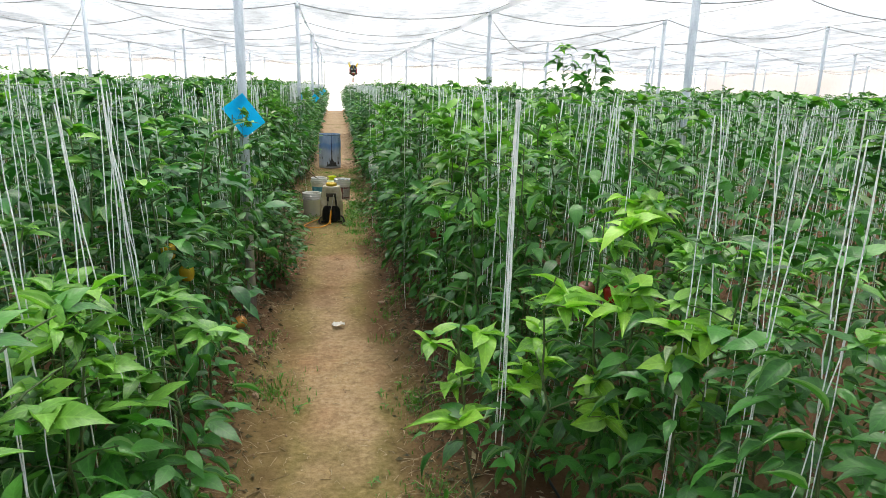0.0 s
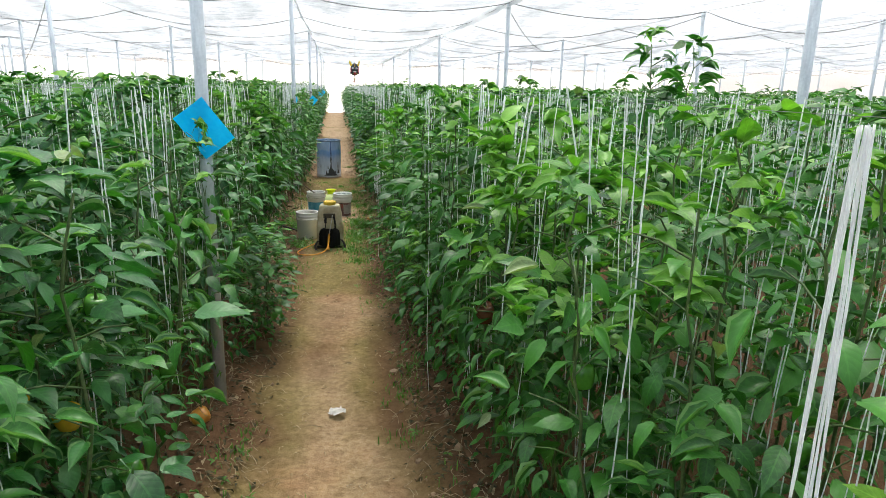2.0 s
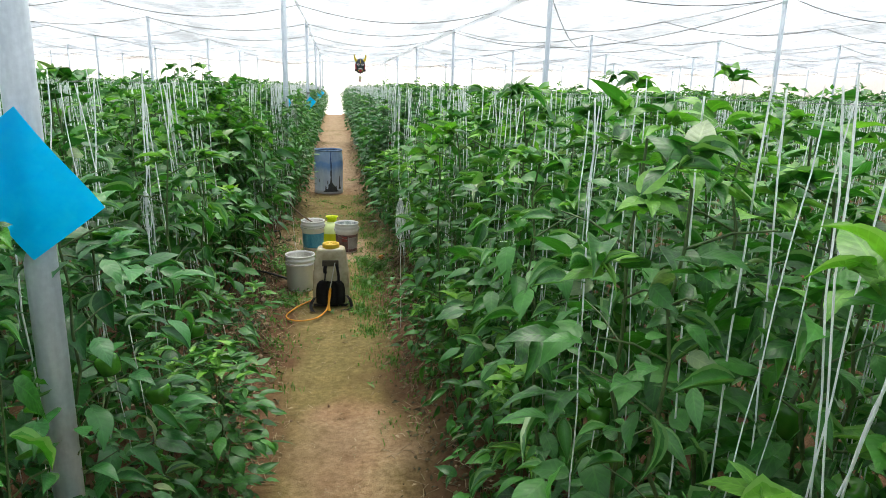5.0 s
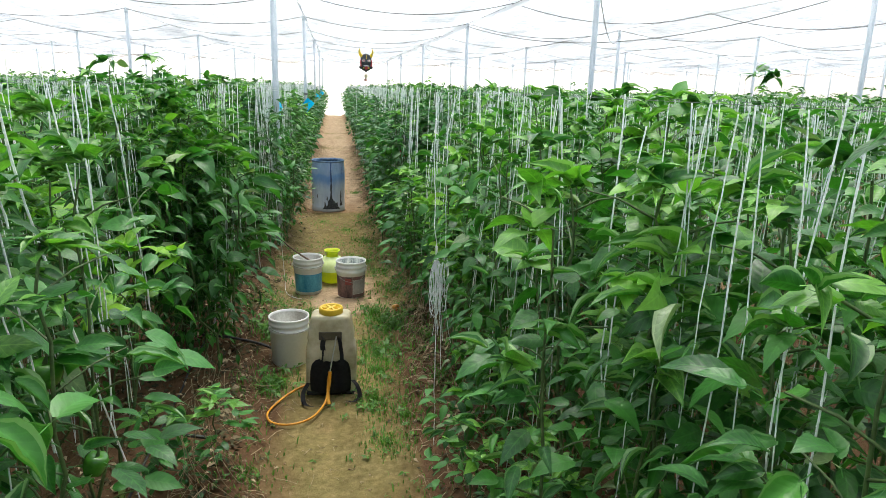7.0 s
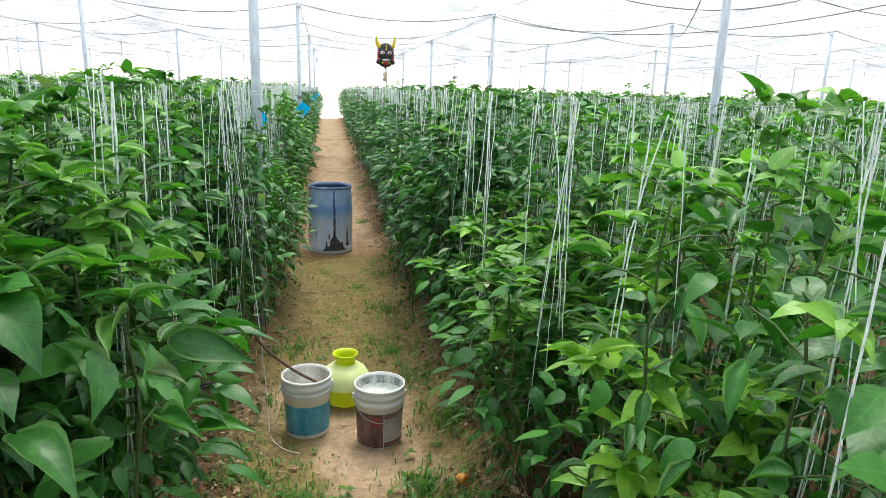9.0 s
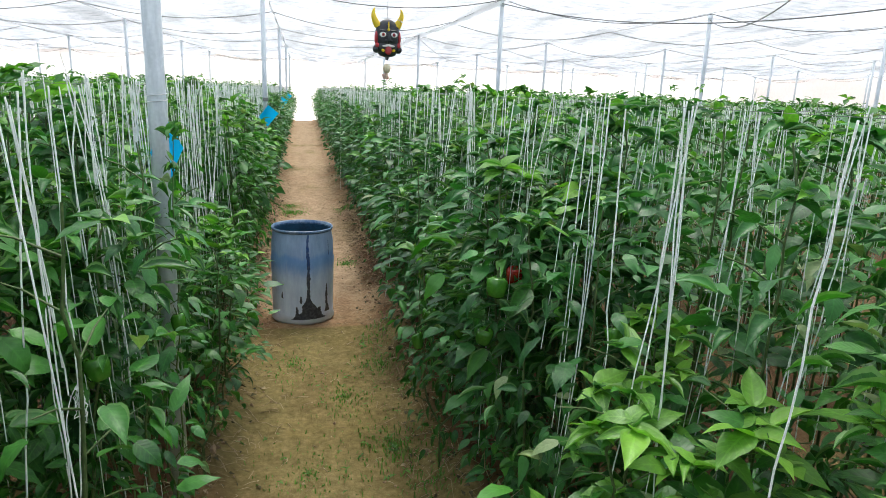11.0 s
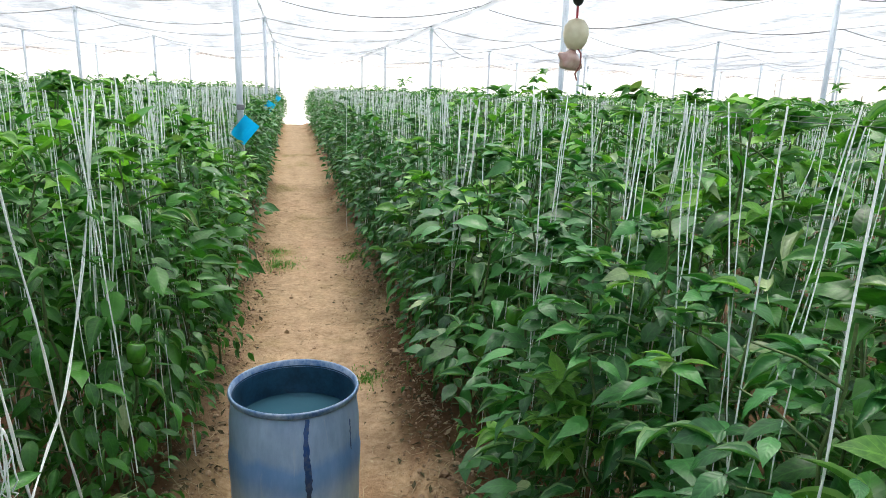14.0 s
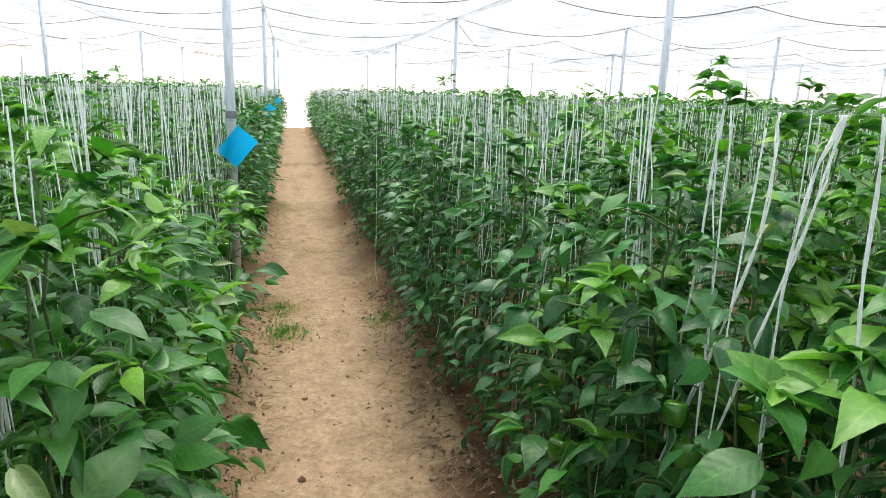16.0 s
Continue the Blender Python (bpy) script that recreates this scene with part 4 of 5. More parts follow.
for x, y, z, size, turns, seed, tail in ((-0.43, 16.46, 1.36, 0.14, 3, 1, 0.7), (-0.36, 13.35, 1.33, 0.10, 5, 2, 0.9), (0.83, 9.66, 1.2, 0.3, 10, 3, 1.1), (0.93, 9.95, 1.15, 0.26, 5, 13, 0.5), (1.36, 4.55, 1.55, 0.12, 4, 4, 0.7), (0.92, 5.88, 0.98, 0.05, 2, 5, 0.8),
                                         (-0.45, 14.9, 1.02, 0.14, 4, 6, 0.7), (0.86, 23.35, 0.75, 0.07, 2, 7, 0.4), (1.0, 12.6, 1.05, 0.06, 2, 8, 0.5), (-0.5, 12.9, 1.5, 0.06, 2, 9, 1.2), (0.95, 16.9, 1.2, 0.05, 2, 10, 0.8)):
    string_loop(x, y, z, size, turns, seed, tail)
slack = smooth_curve([(1.22, 4.4, 2.12), (1.33, 4.5, 1.78), (1.38, 4.55, 1.55), (1.5, 4.7, 1.3), (1.62, 4.85, 1.0)], 6)
tagged(tube("slack_twine", slack, 0.004, TWINE, sides=6), "slack white twine slanting through the leaves", "twine", "slack twines")
slack = smooth_curve([(1.16, 15.9, 2.1), (1.1, 15.85, 1.75), (1.05, 15.8, 1.45), (1.0, 15.8, 1.2)], 6)
tagged(tube("slack_twine", slack, 0.0025, TWINE, sides=6), "slack white twine slanting through the leaves", "twine", "slack twines")


def plant_string(points, seed, radius=0.0026):
    """Two strands twisted loosely round one another from the wire down into the leaves."""
    rs = np.random.default_rng(seed)
    thing = empty("plant_string", pose(points[0][0], points[0][1], min(points[0][2], 2.07)))
    tagged(thing, "doubled white twine string hanging from the wire", "twine", "doubled plant strings")
    points = [(a, b, min(c, 2.07)) for a, b, c in points]
    p = np.array(points) - np.array(points[0])
    line = np.array(smooth_curve([tuple(q) for q in p], 7)) if len(p) > 2 else np.linspace(p[0], p[1], 12)
    for k in (0, 1):
        a = np.arange(len(line)) * 1.1 + np.pi * k + rs.uniform(0, 6)
        off = np.stack([np.cos(a), np.sin(a), 0 * a], -1) * radius * 1.2 + rs.normal(0, 0.0012, (len(line), 3))
        tube("strand", line + off, radius, TWINE, thing, 5)


for seed, points in enumerate((
        ((-0.5, 8.1, 2.13), (-0.5, 8.16, 1.76), (-0.36, 8.72, 0.06)), ((-0.5, 7.96, 2.13), (-0.5, 8.01, 1.78)), ((-0.52, 7.95, 2.13), (-0.5, 8.05, 1.72)), ((-0.5, 8.9, 2.12), (-0.5, 9.22, 1.05)),
        ((-0.52, 18.75, 2.13), (-0.36, 18.5, 0.06)), ((-0.5, 16.72, 2.13), (-0.48, 17.06, 0.75)), ((-0.5, 17.68, 2.12), (-0.5, 17.2, 1.29), (-0.5, 16.73, 1.0)), ((-0.52, 16.5, 2.13), (-0.5, 16.76, 0.95))), 20):
    plant_string(points, seed)
for seed, points in enumerate((
        ((-0.5, 20.0, 2.12), (-0.47, 20.2, 0.2)), ((1.18, 18.46, 2.13), (1.17, 18.53, 1.75), (1.15, 18.5, 1.1)), ((1.18, 18.45, 2.13), (1.17, 18.52, 1.75), (1.12, 18.72, 1.0)),
        ((1.18, 18.64, 2.12), (1.17, 18.65, 1.72), (1.14, 18.92, 0.95)), ((1.18, 18.84, 2.12), (1.16, 18.9, 1.1)), ((1.19, 18.37, 2.13), (1.17, 18.29, 1.25)),
        ((1.18, 4.94, 2.13), (1.17, 4.9, 1.25)), ((1.18, 4.68, 2.12), (1.17, 4.72, 1.9), (1.15, 4.9, 1.3)), ((1.18, 5.17, 2.12), (1.16, 5.28, 1.42))), 40):
    plant_string(points, seed)
for k, (dx, dy, low) in enumerate(((0.0, 0.0, 1.0), (0.015, 0.03, 0.6), (-0.02, -0.05, 0.85), (0.03, 0.09, 1.2), (-0.01, 0.05, 0.7))):
    plant_string(((0.985 + 0.4 * dx, 2.66 + 0.25 * dy, 2.13), (0.975 + dx, 2.63 + dy, low)), 60 + k, 0.0017)
string_loop(-0.51, 7.45, 1.6, 0.16, 5, 31, 0.3)


def far_strings(spots, per, low, radius):
    out = []
    for x, y, h in spots:
        for q in r.normal(0, 0.13, per):
            out.append(tube_arrays([(x + r.normal(0, 0.06), y + q, 2.06), (x + r.normal(0, 0.05), y + q + r.normal(0, 0.03), low)], radius, 3))
    v, f = join(out)
    tagged(link("crop_strings", mesh_np("crop_strings", v, f), TWINE), STRINGS, "plant strings", kind="stuff")


tail = smooth_curve([(-0.42, 13.2, 2.12), (-0.33, 13.15, 1.3), (-0.26, 13.08, 0.6), (-0.22, 13.0, 0.12), (-0.2, 12.86, 0.03), (-0.12, 12.72, 0.02), (-0.02, 12.66, 0.015)], 8)
tagged(tube("slack_twine", tail, 0.0022, TWINE, sides=6), "slack white twine trailing down onto the soil", "twine", "slack twines")
far_strings(mid, 7, 0.8, 0.0023)
far_strings(second, 6, 0.9, 0.0021)
far_strings(third, 5, 1.2, 0.0024)
far_strings(rest[::2], 6, 1.4, 0.0027)

# ---------------------------------------------------------------- things in the alley


def drum(x, y):
    thing = empty("plastic_drum", pose(x, y, 0.0, 0, 0, -20))
    tagged(thing, "worn blue plastic drum with dark drip stains holding water", "drum")
    m, nt, p, _ = material("drum_blue")
    tc = nt.nodes.new("ShaderNodeTexCoord")
    sep = nt.nodes.new("ShaderNodeSeparateXYZ")
    nt.links.new(tc.outputs["Object"], sep.inputs[0])
    wob = noise_tex(nt, 5.0, 5, 0.6, stretch=(1, 1, 0.35))
    add = nt.nodes.new("ShaderNodeMath")
    add.operation = "MULTIPLY_ADD"
    nt.links.new(wob, add.inputs[0])
    add.inputs[1].default_value = 0.30
    nt.links.new(sep.outputs[2], add.inputs[2])
    dust = ramp(nt, add.outputs[0], [(0.30, (1, 1, 1)), (0.55, (0.85, 0.85, 0.85)), (0.72, (0.4, 0.4, 0.4)), (0.95, (0.48, 0.48, 0.48)), (1.0, (0.42, 0.42, 0.42))])
    scratch = noise_tex(nt, 16.0, 6, 0.7, stretch=(1, 1, 0.3))
    blue = ramp(nt, scratch, [(0.3, (0.05, 0.2, 0.5)), (0.7, (0.14, 0.36, 0.68))])
    grey = ramp(nt, scratch, [(0.3, (0.54, 0.62, 0.77)), (0.7, (0.77, 0.84, 0.95))])
    c = mixed(nt, dust, blue, grey)
    add2 = nt.nodes.new("ShaderNodeMath")
    add2.operation = "MULTIPLY_ADD"
    nt.links.new(wob, add2.inputs[0])
    add2.inputs[1].default_value = 0.16
    nt.links.new(sep.outputs[2], add2.inputs[2])
    band = ramp(nt, add2.outputs[0], [(0.54, (0, 0, 0)), (0.63, (0.4, 0.4, 0.4)), (0.69, (0.45, 0.45, 0.45)), (0.73, (0, 0, 0))])
    c = mixed(nt, band, c, (0.05, 0.26, 0.72))
    c = mixed(nt, ramp(nt, sep.outputs[2], [(0.0, (0.8, 0.8, 0.8)), (0.035, (0.6, 0.6, 0.6)), (0.09, (0, 0, 0))]), c, (0.3, 0.26, 0.2))
    streak = noise_tex(nt, 26.0, 4, 0.7, stretch=(1, 1, 0.06))
    c = mixed(nt, ramp(nt, streak, [(0.6, (0, 0, 0)), (0.72, (0.4, 0.4, 0.4))]), c, (0.62, 0.66, 0.7))
    nt.links.new(c, p.inputs["Base Color"])
    p.inputs["Roughness"].default_value = 0.5
    bump(nt, p, scratch, 0.15, 0.004)
    R, H = 0.272, 0.862
    body = lathe([(0, 0.012), (R + 0.004, 0.0), (R + 0.012, 0.012), (R + 0.012, 0.03), (R + 0.002, 0.045), (R + 0.004, 0.18), (R + 0.006, 0.34), (R + 0.008, 0.45), (R + 0.012, 0.55), (R + 0.012, 0.57), (R + 0.006, 0.6),
                  (R + 0.004, 0.72), (R - 0.006, 0.80), (R - 0.012, H - 0.03)], 64)
    part("body", body, m, thing, smooth=True)
    # inner wall has its own darker blue: the shade inside is put into it
    inner = lathe([(R - 0.012, H - 0.026), (R - 0.014, H - 0.05), (R - 0.016, 0.7), (R - 0.010, 0.4), (R - 0.012, 0.06), (0, 0.05)], 64)
    part("inner_wall", inner, surface("drum_inside_shaded", (0.008, 0.03, 0.06), (0.02, 0.075, 0.14), 10, 0.3), thing, "wet inner wall, dark blue with shade painted in", smooth=True)
    rim_mat = surface("drum_rim", (0.03, 0.11, 0.27), (0.36, 0.45, 0.58), 9, 0.35)
    rim = lathe([(R - 0.013, H - 0.034), (R - 0.002, H - 0.030), (R + 0.003, H - 0.022), (R + 0.004, H - 0.008), (R, H), (R - 0.006, H - 0.003), (R - 0.013, H - 0.034)], 64)
    part("rim", rim, rim_mat, thing, "scuffed pale blue rim", smooth=True)
    # IOR and base colour set above plain water's, standing in for bright roof reflection
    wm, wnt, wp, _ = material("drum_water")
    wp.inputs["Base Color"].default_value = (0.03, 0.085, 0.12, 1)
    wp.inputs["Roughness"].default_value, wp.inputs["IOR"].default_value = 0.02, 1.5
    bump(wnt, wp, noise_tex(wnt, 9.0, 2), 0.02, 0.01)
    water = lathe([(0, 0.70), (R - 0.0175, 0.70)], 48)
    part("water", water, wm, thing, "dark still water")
    stain, snt, sp, _ = material("drum_stain")
    stc = snt.nodes.new("ShaderNodeTexCoord")
    ssep = snt.nodes.new("ShaderNodeSeparateXYZ")
    snt.links.new(stc.outputs["Object"], ssep.inputs[0])
    scol = ramp(snt, ssep.outputs[2], [(0.0, (0.035, 0.038, 0.045)), (0.42, (0.04, 0.05, 0.075)), (0.6, (0.02, 0.07, 0.24)), (0.8, (0.02, 0.1, 0.36))])
    snt.links.new(mixed(snt, ramp(snt, noise_tex(snt, 40.0, 4), [(0.45, (0, 0, 0)), (0.75, (0.5, 0.5, 0.5))]), scol, (0.2, 0.21, 0.23)), sp.inputs["Base Color"])
    sp.inputs["Roughness"].default_value = 0.4

    def run(angle, z1, z0, wide, low_wide, seed):
        """A dark dried drip that widens towards the foot."""
        rs = np.random.default_rng(seed)
        bm = bmesh.new()
        rows = []
        zs = np.linspace(z1, z0, 60)
        for k, z in enumerate(zs):
            t = k / 59
            w = wide * (0.5 + 0.5 * math.sin(min(1, t * 3) * 1.57)) * (1 + 0.12 * rs.normal()) + low_wide * max(0, (t - 0.72) / 0.28) ** 1.4
            w = max(0.002, w)
            rad = R + 0.0018 + float(np.interp(z, [0.03, 0.045, 0.18, 0.34, 0.45, 0.55, 0.57, 0.60, 0.72, 0.80, 0.832], [0.012, 0.004, 0.004, 0.006, 0.008, 0.012, 0.012, 0.006, 0.004, -0.006, -0.012]))
            wl, wr = (w * (1 + 0.45 * noise.noise((z * 16, seed, q))) + 0.006 * noise.noise((z * 50, seed, q)) for q in (1.5, 7.5))
            bend = 0.012 * noise.noise((z * 5, seed, 3.0))
            rows.append([bm.verts.new((rad * math.sin(angle + (bend + u) / R), -rad * math.cos(angle + (bend + u) / R), z)) for u in (-wl, -wl / 2, 0, wr / 2, wr)])
        for a, b in zip(rows, rows[1:]):
            for k in range(4):
                bm.faces.new((a[k], a[k + 1], b[k + 1], b[k]))
        return part("drip_stain", bm, stain, thing, "dark dried liquid stain")

    for a, z1, z0, w, lw, sd in ((0.52, 0.825, 0.05, 0.013, 0.12, 1), (1.2, 0.36, 0.1, 0.013, 0.03, 2), (1.32, 0.76, 0.62, 0.004, 0.0, 3), (0.16, 0.17, 0.05, 0.012, 0.05, 4), (-0.35, 0.30, 0.24, 0.008, 0.0, 5), (0.9, 0.16, 0.05, 0.02, 0.06, 6), (0.28, 0.27, 0.2, 0.008, 0.0, 7)):
        run(a, z1, z0, w, lw, sd)
    return thing


drum(0.187, 17.68)


PAIL_WHITE = backlit(surface("pail_plastic", (0.86, 0.86, 0.83), (0.97, 0.97, 0.95), 7, 0.4, bumps=0.1, stretch=(1, 1, 0.4)), 0.15)


def pail(x, y, turn, label, sleeve, plaster, bail_drop):
    """A paint pail: tapered body, ribbed collar, wire bail, printed sleeve."""
    thing = empty("paint_pail", pose(x, y, 0.004, 0, 0, turn))
    tagged(thing, label, "bucket", "paint pails")
    rb, rt, h = 0.132, 0.147, 0.375

    def rad(z):
        return rb + (rt - rb) * z / h

    shell = lathe([(0, 0.014), (rb - 0.008, 0.014), (rb - 0.004, 0.0), (rb, 0.004), (rad(0.26), 0.26), (rad(0.27) + 0.006, 0.265), (rad(0.29) + 0.006, 0.285), (rad(0.295), 0.292), (rad(0.31), 0.312), (rad(0.315) + 0.007, 0.316),
                   (rad(0.33) + 0.007, 0.332), (rad(0.34), 0.338), (rad(0.36), 0.358), (rt + 0.006, h - 0.012), (rt + 0.006, h), (rt - 0.004, h), (rt - 0.006, h - 0.02), (rb - 0.004, 0.02), (0, 0.02)], 48)
    white = PAIL_WHITE
    part("body", shell, white, thing, smooth=True)
    if sleeve:
        for a0, a1, z0, z1, mt in sleeve:
            b2, lift = bmesh.new(), 0.0022 if mt is SLEEVE_RED else 0.0012
            n = max(3, int((a1 - a0) / 7))
            for q in range(n):
                t0, t1 = radians(a0 + (a1 - a0) * q / n), radians(a0 + (a1 - a0) * (q + 1) / n)
                b2.faces.new([b2.verts.new(((rad(z) + lift) * math.cos(t), (rad(z) + lift) * math.sin(t), z)) for t, z in ((t0, z0), (t1, z0), (t1, z1), (t0, z1))])
            bmesh.ops.remove_doubles(b2, verts=b2.verts, dist=0.0001)
            part("printed_sleeve", b2, mt, thing, "worn printed label sleeve")
    if plaster:
        inside = lathe([(0, 0.285), (0.06, 0.29), (rad(0.3) - 0.03, 0.288), (rad(0.32) - 0.0095, 0.31)], 32)
        part("residue", inside, plaster, thing, "dried white residue inside", smooth=True)
    lining = lathe([(rt - 0.008, h - 0.016), (rad(0.2) - 0.008, 0.2), (rb - 0.008, 0.03), (0, 0.026)], 40)
    part("lining", lining, LINING_WHITE if plaster else LINING, thing, "stained inner wall", smooth=True)
    bail_mat = surface("bail_wire", (0.25, 0.24, 0.22), (0.45, 0.44, 0.42), 20, 0.5, 0.6)
    pts = [((rad(0.3) + 0.012) * math.cos(a), (rad(0.3) + 0.012) * math.sin(a), 0.30 - bail_drop * math.sin(math.pi * k / 29)) for k, a in enumerate(np.linspace(math.pi, 2 * math.pi, 30))]
    tube("bail", pts, 0.0026, bail_mat, thing, 6, "thin wire handle")
    for s in (-1, 1):
        lug = box((0.016, 0.03, 0.03), (s * (rt + 0.008), 0, 0.30), 0.004)
        part("lug", lug, white, thing)
    return thing


SLEEVE_BLUE = surface("sleeve_blue", (0.012, 0.17, 0.3), (0.12, 0.4, 0.52), 16, 0.5, stretch=(1, 1, 0.3))
SLEEVE_DARK = surface("sleeve_maroon", (0.045, 0.025, 0.025), (0.26, 0.14, 0.13), 18, 0.5, stretch=(1, 1, 0.5))
SLEEVE_GREY = surface("sleeve_grey", (0.28, 0.26, 0.26), (0.46, 0.43, 0.42), 9, 0.5)
SLEEVE_RED = surface("sleeve_red", (0.2, 0.03, 0.03), (0.34, 0.07, 0.06), 9, 0.5)
LINING = surface("pail_inside", (0.45, 0.43, 0.38), (0.92, 0.91, 0.87), 9, 0.7, stretch=(1, 1, 0.3))
LINING_WHITE = surface("pail_inside_stained", (0.05, 0.09, 0.09), (0.85, 0.86, 0.83), 22, 0.7, stretch=(1, 1, 0.4))
RESIDUE = surface("residue_white", (0.42, 0.46, 0.4), (0.8, 0.82, 0.76), 18, 0.85, bumps=0.6)
pail(-0.057, 11.163, 30, "dirty white plastic pail standing on the path", None, None, 0.02)
pail(0.018, 12.956, 10, "white plastic pail with a worn blue label sleeve", [(-165, 95, 0.03, 0.215, SLEEVE_BLUE)], None, 0.015)
pail(0.451, 12.79, 2, "white plastic pail with maroon label and dried white paint",
     [(-178, -86, 0.014, 0.232, SLEEVE_DARK), (-85, 30, 0.014, 0.05, SLEEVE_DARK), (-85, -20, 0.052, 0.195, SLEEVE_GREY), (-85, 30, 0.197, 0.232, SLEEVE_DARK), (-19, 30, 0.052, 0.195, SLEEVE_DARK), (-118, -92, 0.15, 0.215, SLEEVE_RED)], RESIDUE, 0.115)


def water_pot(x, y):
    m = backlit(surface("pot_yellow", (0.66, 0.78, 0.008), (0.8, 0.9, 0.02), 6, 0.35, bumps=0.05), 0.35)
    band_m = surface("pot_pale", (0.7, 0.8, 0.3), (0.82, 0.9, 0.48), 6, 0.4, bumps=0.05)
    thing = empty("water_pot", pose(x, y, 0.004))
    tagged(thing, "lime yellow plastic water pot with a flared neck", "pot")
    body = lathe([(0, 0.004), (0.095, 0.0), (0.13, 0.02), (0.156, 0.075), (0.164, 0.14)], 48)
    part("body", body, m, thing, smooth=True)
    part("shoulder", lathe([(0.164, 0.14), (0.164, 0.165), (0.157, 0.205), (0.134, 0.245), (0.098, 0.272), (0.066, 0.284)], 48), band_m, thing, "paler lime yellow shoulder", smooth=True)
    neck = lathe([(0.066, 0.284), (0.062, 0.294), (0.062, 0.318), (0.07, 0.338), (0.086, 0.349), (0.086, 0.355), (0.078, 0.355), (0.062, 0.338), (0.054, 0.31), (0.056, 0.28), (0.1, 0.25), (0.14, 0.16)], 48)
    part("neck", neck, m, thing, smooth=True)
    return thing


water_pot(0.262, 13.31)


def sprayer(x, y):
    thing = empty("knapsack_sprayer", pose(x, y, 0.0, 0, 0, -4))
    tagged(thing, "used knapsack sprayer with translucent tank and orange hose", "sprayer")
    tank_m, nt, p, out = material("tank_plastic")
    n = noise_tex(nt, 6.0, 5, 0.6)
    nt.links.new(ramp(nt, n, [(0.3, (0.22, 0.18, 0.09)), (0.5, (0.46, 0.41, 0.27)), (0.7, (0.62, 0.57, 0.42))]), p.inputs["Base Color"])
    p.inputs["Roughness"].default_value = 0.45
    p.inputs["Subsurface Weight"].default_value = 0.15
    p.inputs["Subsurface Radius"].default_value = (0.02, 0.015, 0.01)
    black = surface("strap_black", (0.008, 0.008, 0.009), (0.022, 0.022, 0.024), 20, 0.8)
    orange = surface("hose_orange", (0.62, 0.24, 0.01), (0.78, 0.36, 0.03), 12, 0.4, bumps=0.05)
    yellow = surface("cap_yellow", (0.62, 0.40, 0.02), (0.76, 0.53, 0.04), 12, 0.45, bumps=0.05)
    steel = surface("lance_steel", (0.5, 0.5, 0.5), (0.7, 0.7, 0.7), 12, 0.35, 0.7)
    # tank: waisted shell that narrows towards the shoulders
    bm = bmesh.new()
    levels = [(0.0, 0.32, 0.19), (0.02, 0.345, 0.21), (0.10, 0.348, 0.212), (0.27, 0.345, 0.21), (0.325, 0.335, 0.203), (0.345, 0.318, 0.195), (0.36, 0.31, 0.19), (0.385, 0.318, 0.194), (0.42, 0.312, 0.19), (0.47, 0.29, 0.182), (0.522, 0.272, 0.175), (0.542, 0.262, 0.168), (0.553, 0.238, 0.15), (0.557, 0.10, 0.08)]
    rings = []
    for z, w, d in levels:
        ring = []
        for k in range(32):
            a = 2 * math.pi * k / 32
            e = 0.3
            ring.append(bm.verts.new((w / 2 * math.copysign(abs(math.cos(a)) ** e, math.cos(a)), d / 2 * math.copysign(abs(math.sin(a)) ** e, math.sin(a)), z + 0.015)))
        rings.append(ring)
    for a, b in zip(rings, rings[1:]):
        for k in range(32):
            bm.faces.new((a[k], a[(k + 1) % 32], b[(k + 1) % 32], b[k]))
    bm.faces.new(rings[0][::-1])
    bm.faces.new(rings[-1])
    part("tank", bm, tank_m, thing, "stained translucent beige plastic tank", smooth=True)
    cap = part("cap", lathe([(0, 0.565), (0.076, 0.565), (0.081, 0.57), (0.081, 0.602), (0.077, 0.61), (0.07, 0.612), (0.062, 0.606), (0.058, 0.592), (0, 0.592)], 48, 24, 0.012), yellow, thing, "yellow ribbed screw cap", smooth=True)
    for k in range(6):
        rib = box((0.062, 0.013, 0.016), (0.031, 0, 0.6), 0.003)
        bmesh.ops.rotate(rib, verts=rib.verts, cent=(0, 0, 0), matrix=Matrix.Rotation(k * math.pi / 3, 3, "Z"))
        part("rib", rib, yellow, cap)
    part("skirt", box((0.335, 0.215, 0.028), (0, 0, 0.014), 0.01), black, thing)
    bm = bmesh.new()
    rows = []
    for z, w in ((0.035, 0.262), (0.05, 0.276), (0.12, 0.28), (0.19, 0.272), (0.235, 0.252), (0.262, 0.205), (0.272, 0.15)):
        rows.append([bm.verts.new((w * u, -0.112 - 0.042 * (1 - (2 * u) ** 4) - 0.006 * math.cos(u * 22), z)) for u in np.linspace(-0.5, 0.5, 25)])
    for lo, hi in zip(rows, rows[1:]):
        for k in range(24):
            bm.faces.new((lo[k], lo[k + 1], hi[k + 1], hi[k]))
    bmesh.ops.solidify(bm, geom=bm.faces[:], thickness=0.02)
    part("back_pad", bm, black, thing, "black padded back rest", smooth=True)
    # no hollow is cut: this slab's dark colour stands in for the recess's depth
    part("handle_recess_slab", box((0.155, 0.014, 0.06), (0.0, -0.095, 0.432), 0.006), surface("recess_brown", (0.03, 0.024, 0.014), (0.1, 0.08, 0.05), 14, 0.6), thing, "dark slab standing in for the handle recess")
    for sx in (-0.058, 0.056):
        tube("strap_hook", [(sx, -0.1, 0.43), (sx + 0.012, -0.116, 0.422), (sx + 0.008, -0.12, 0.405)], 0.004, black, thing, 6, "black wire strap hook")

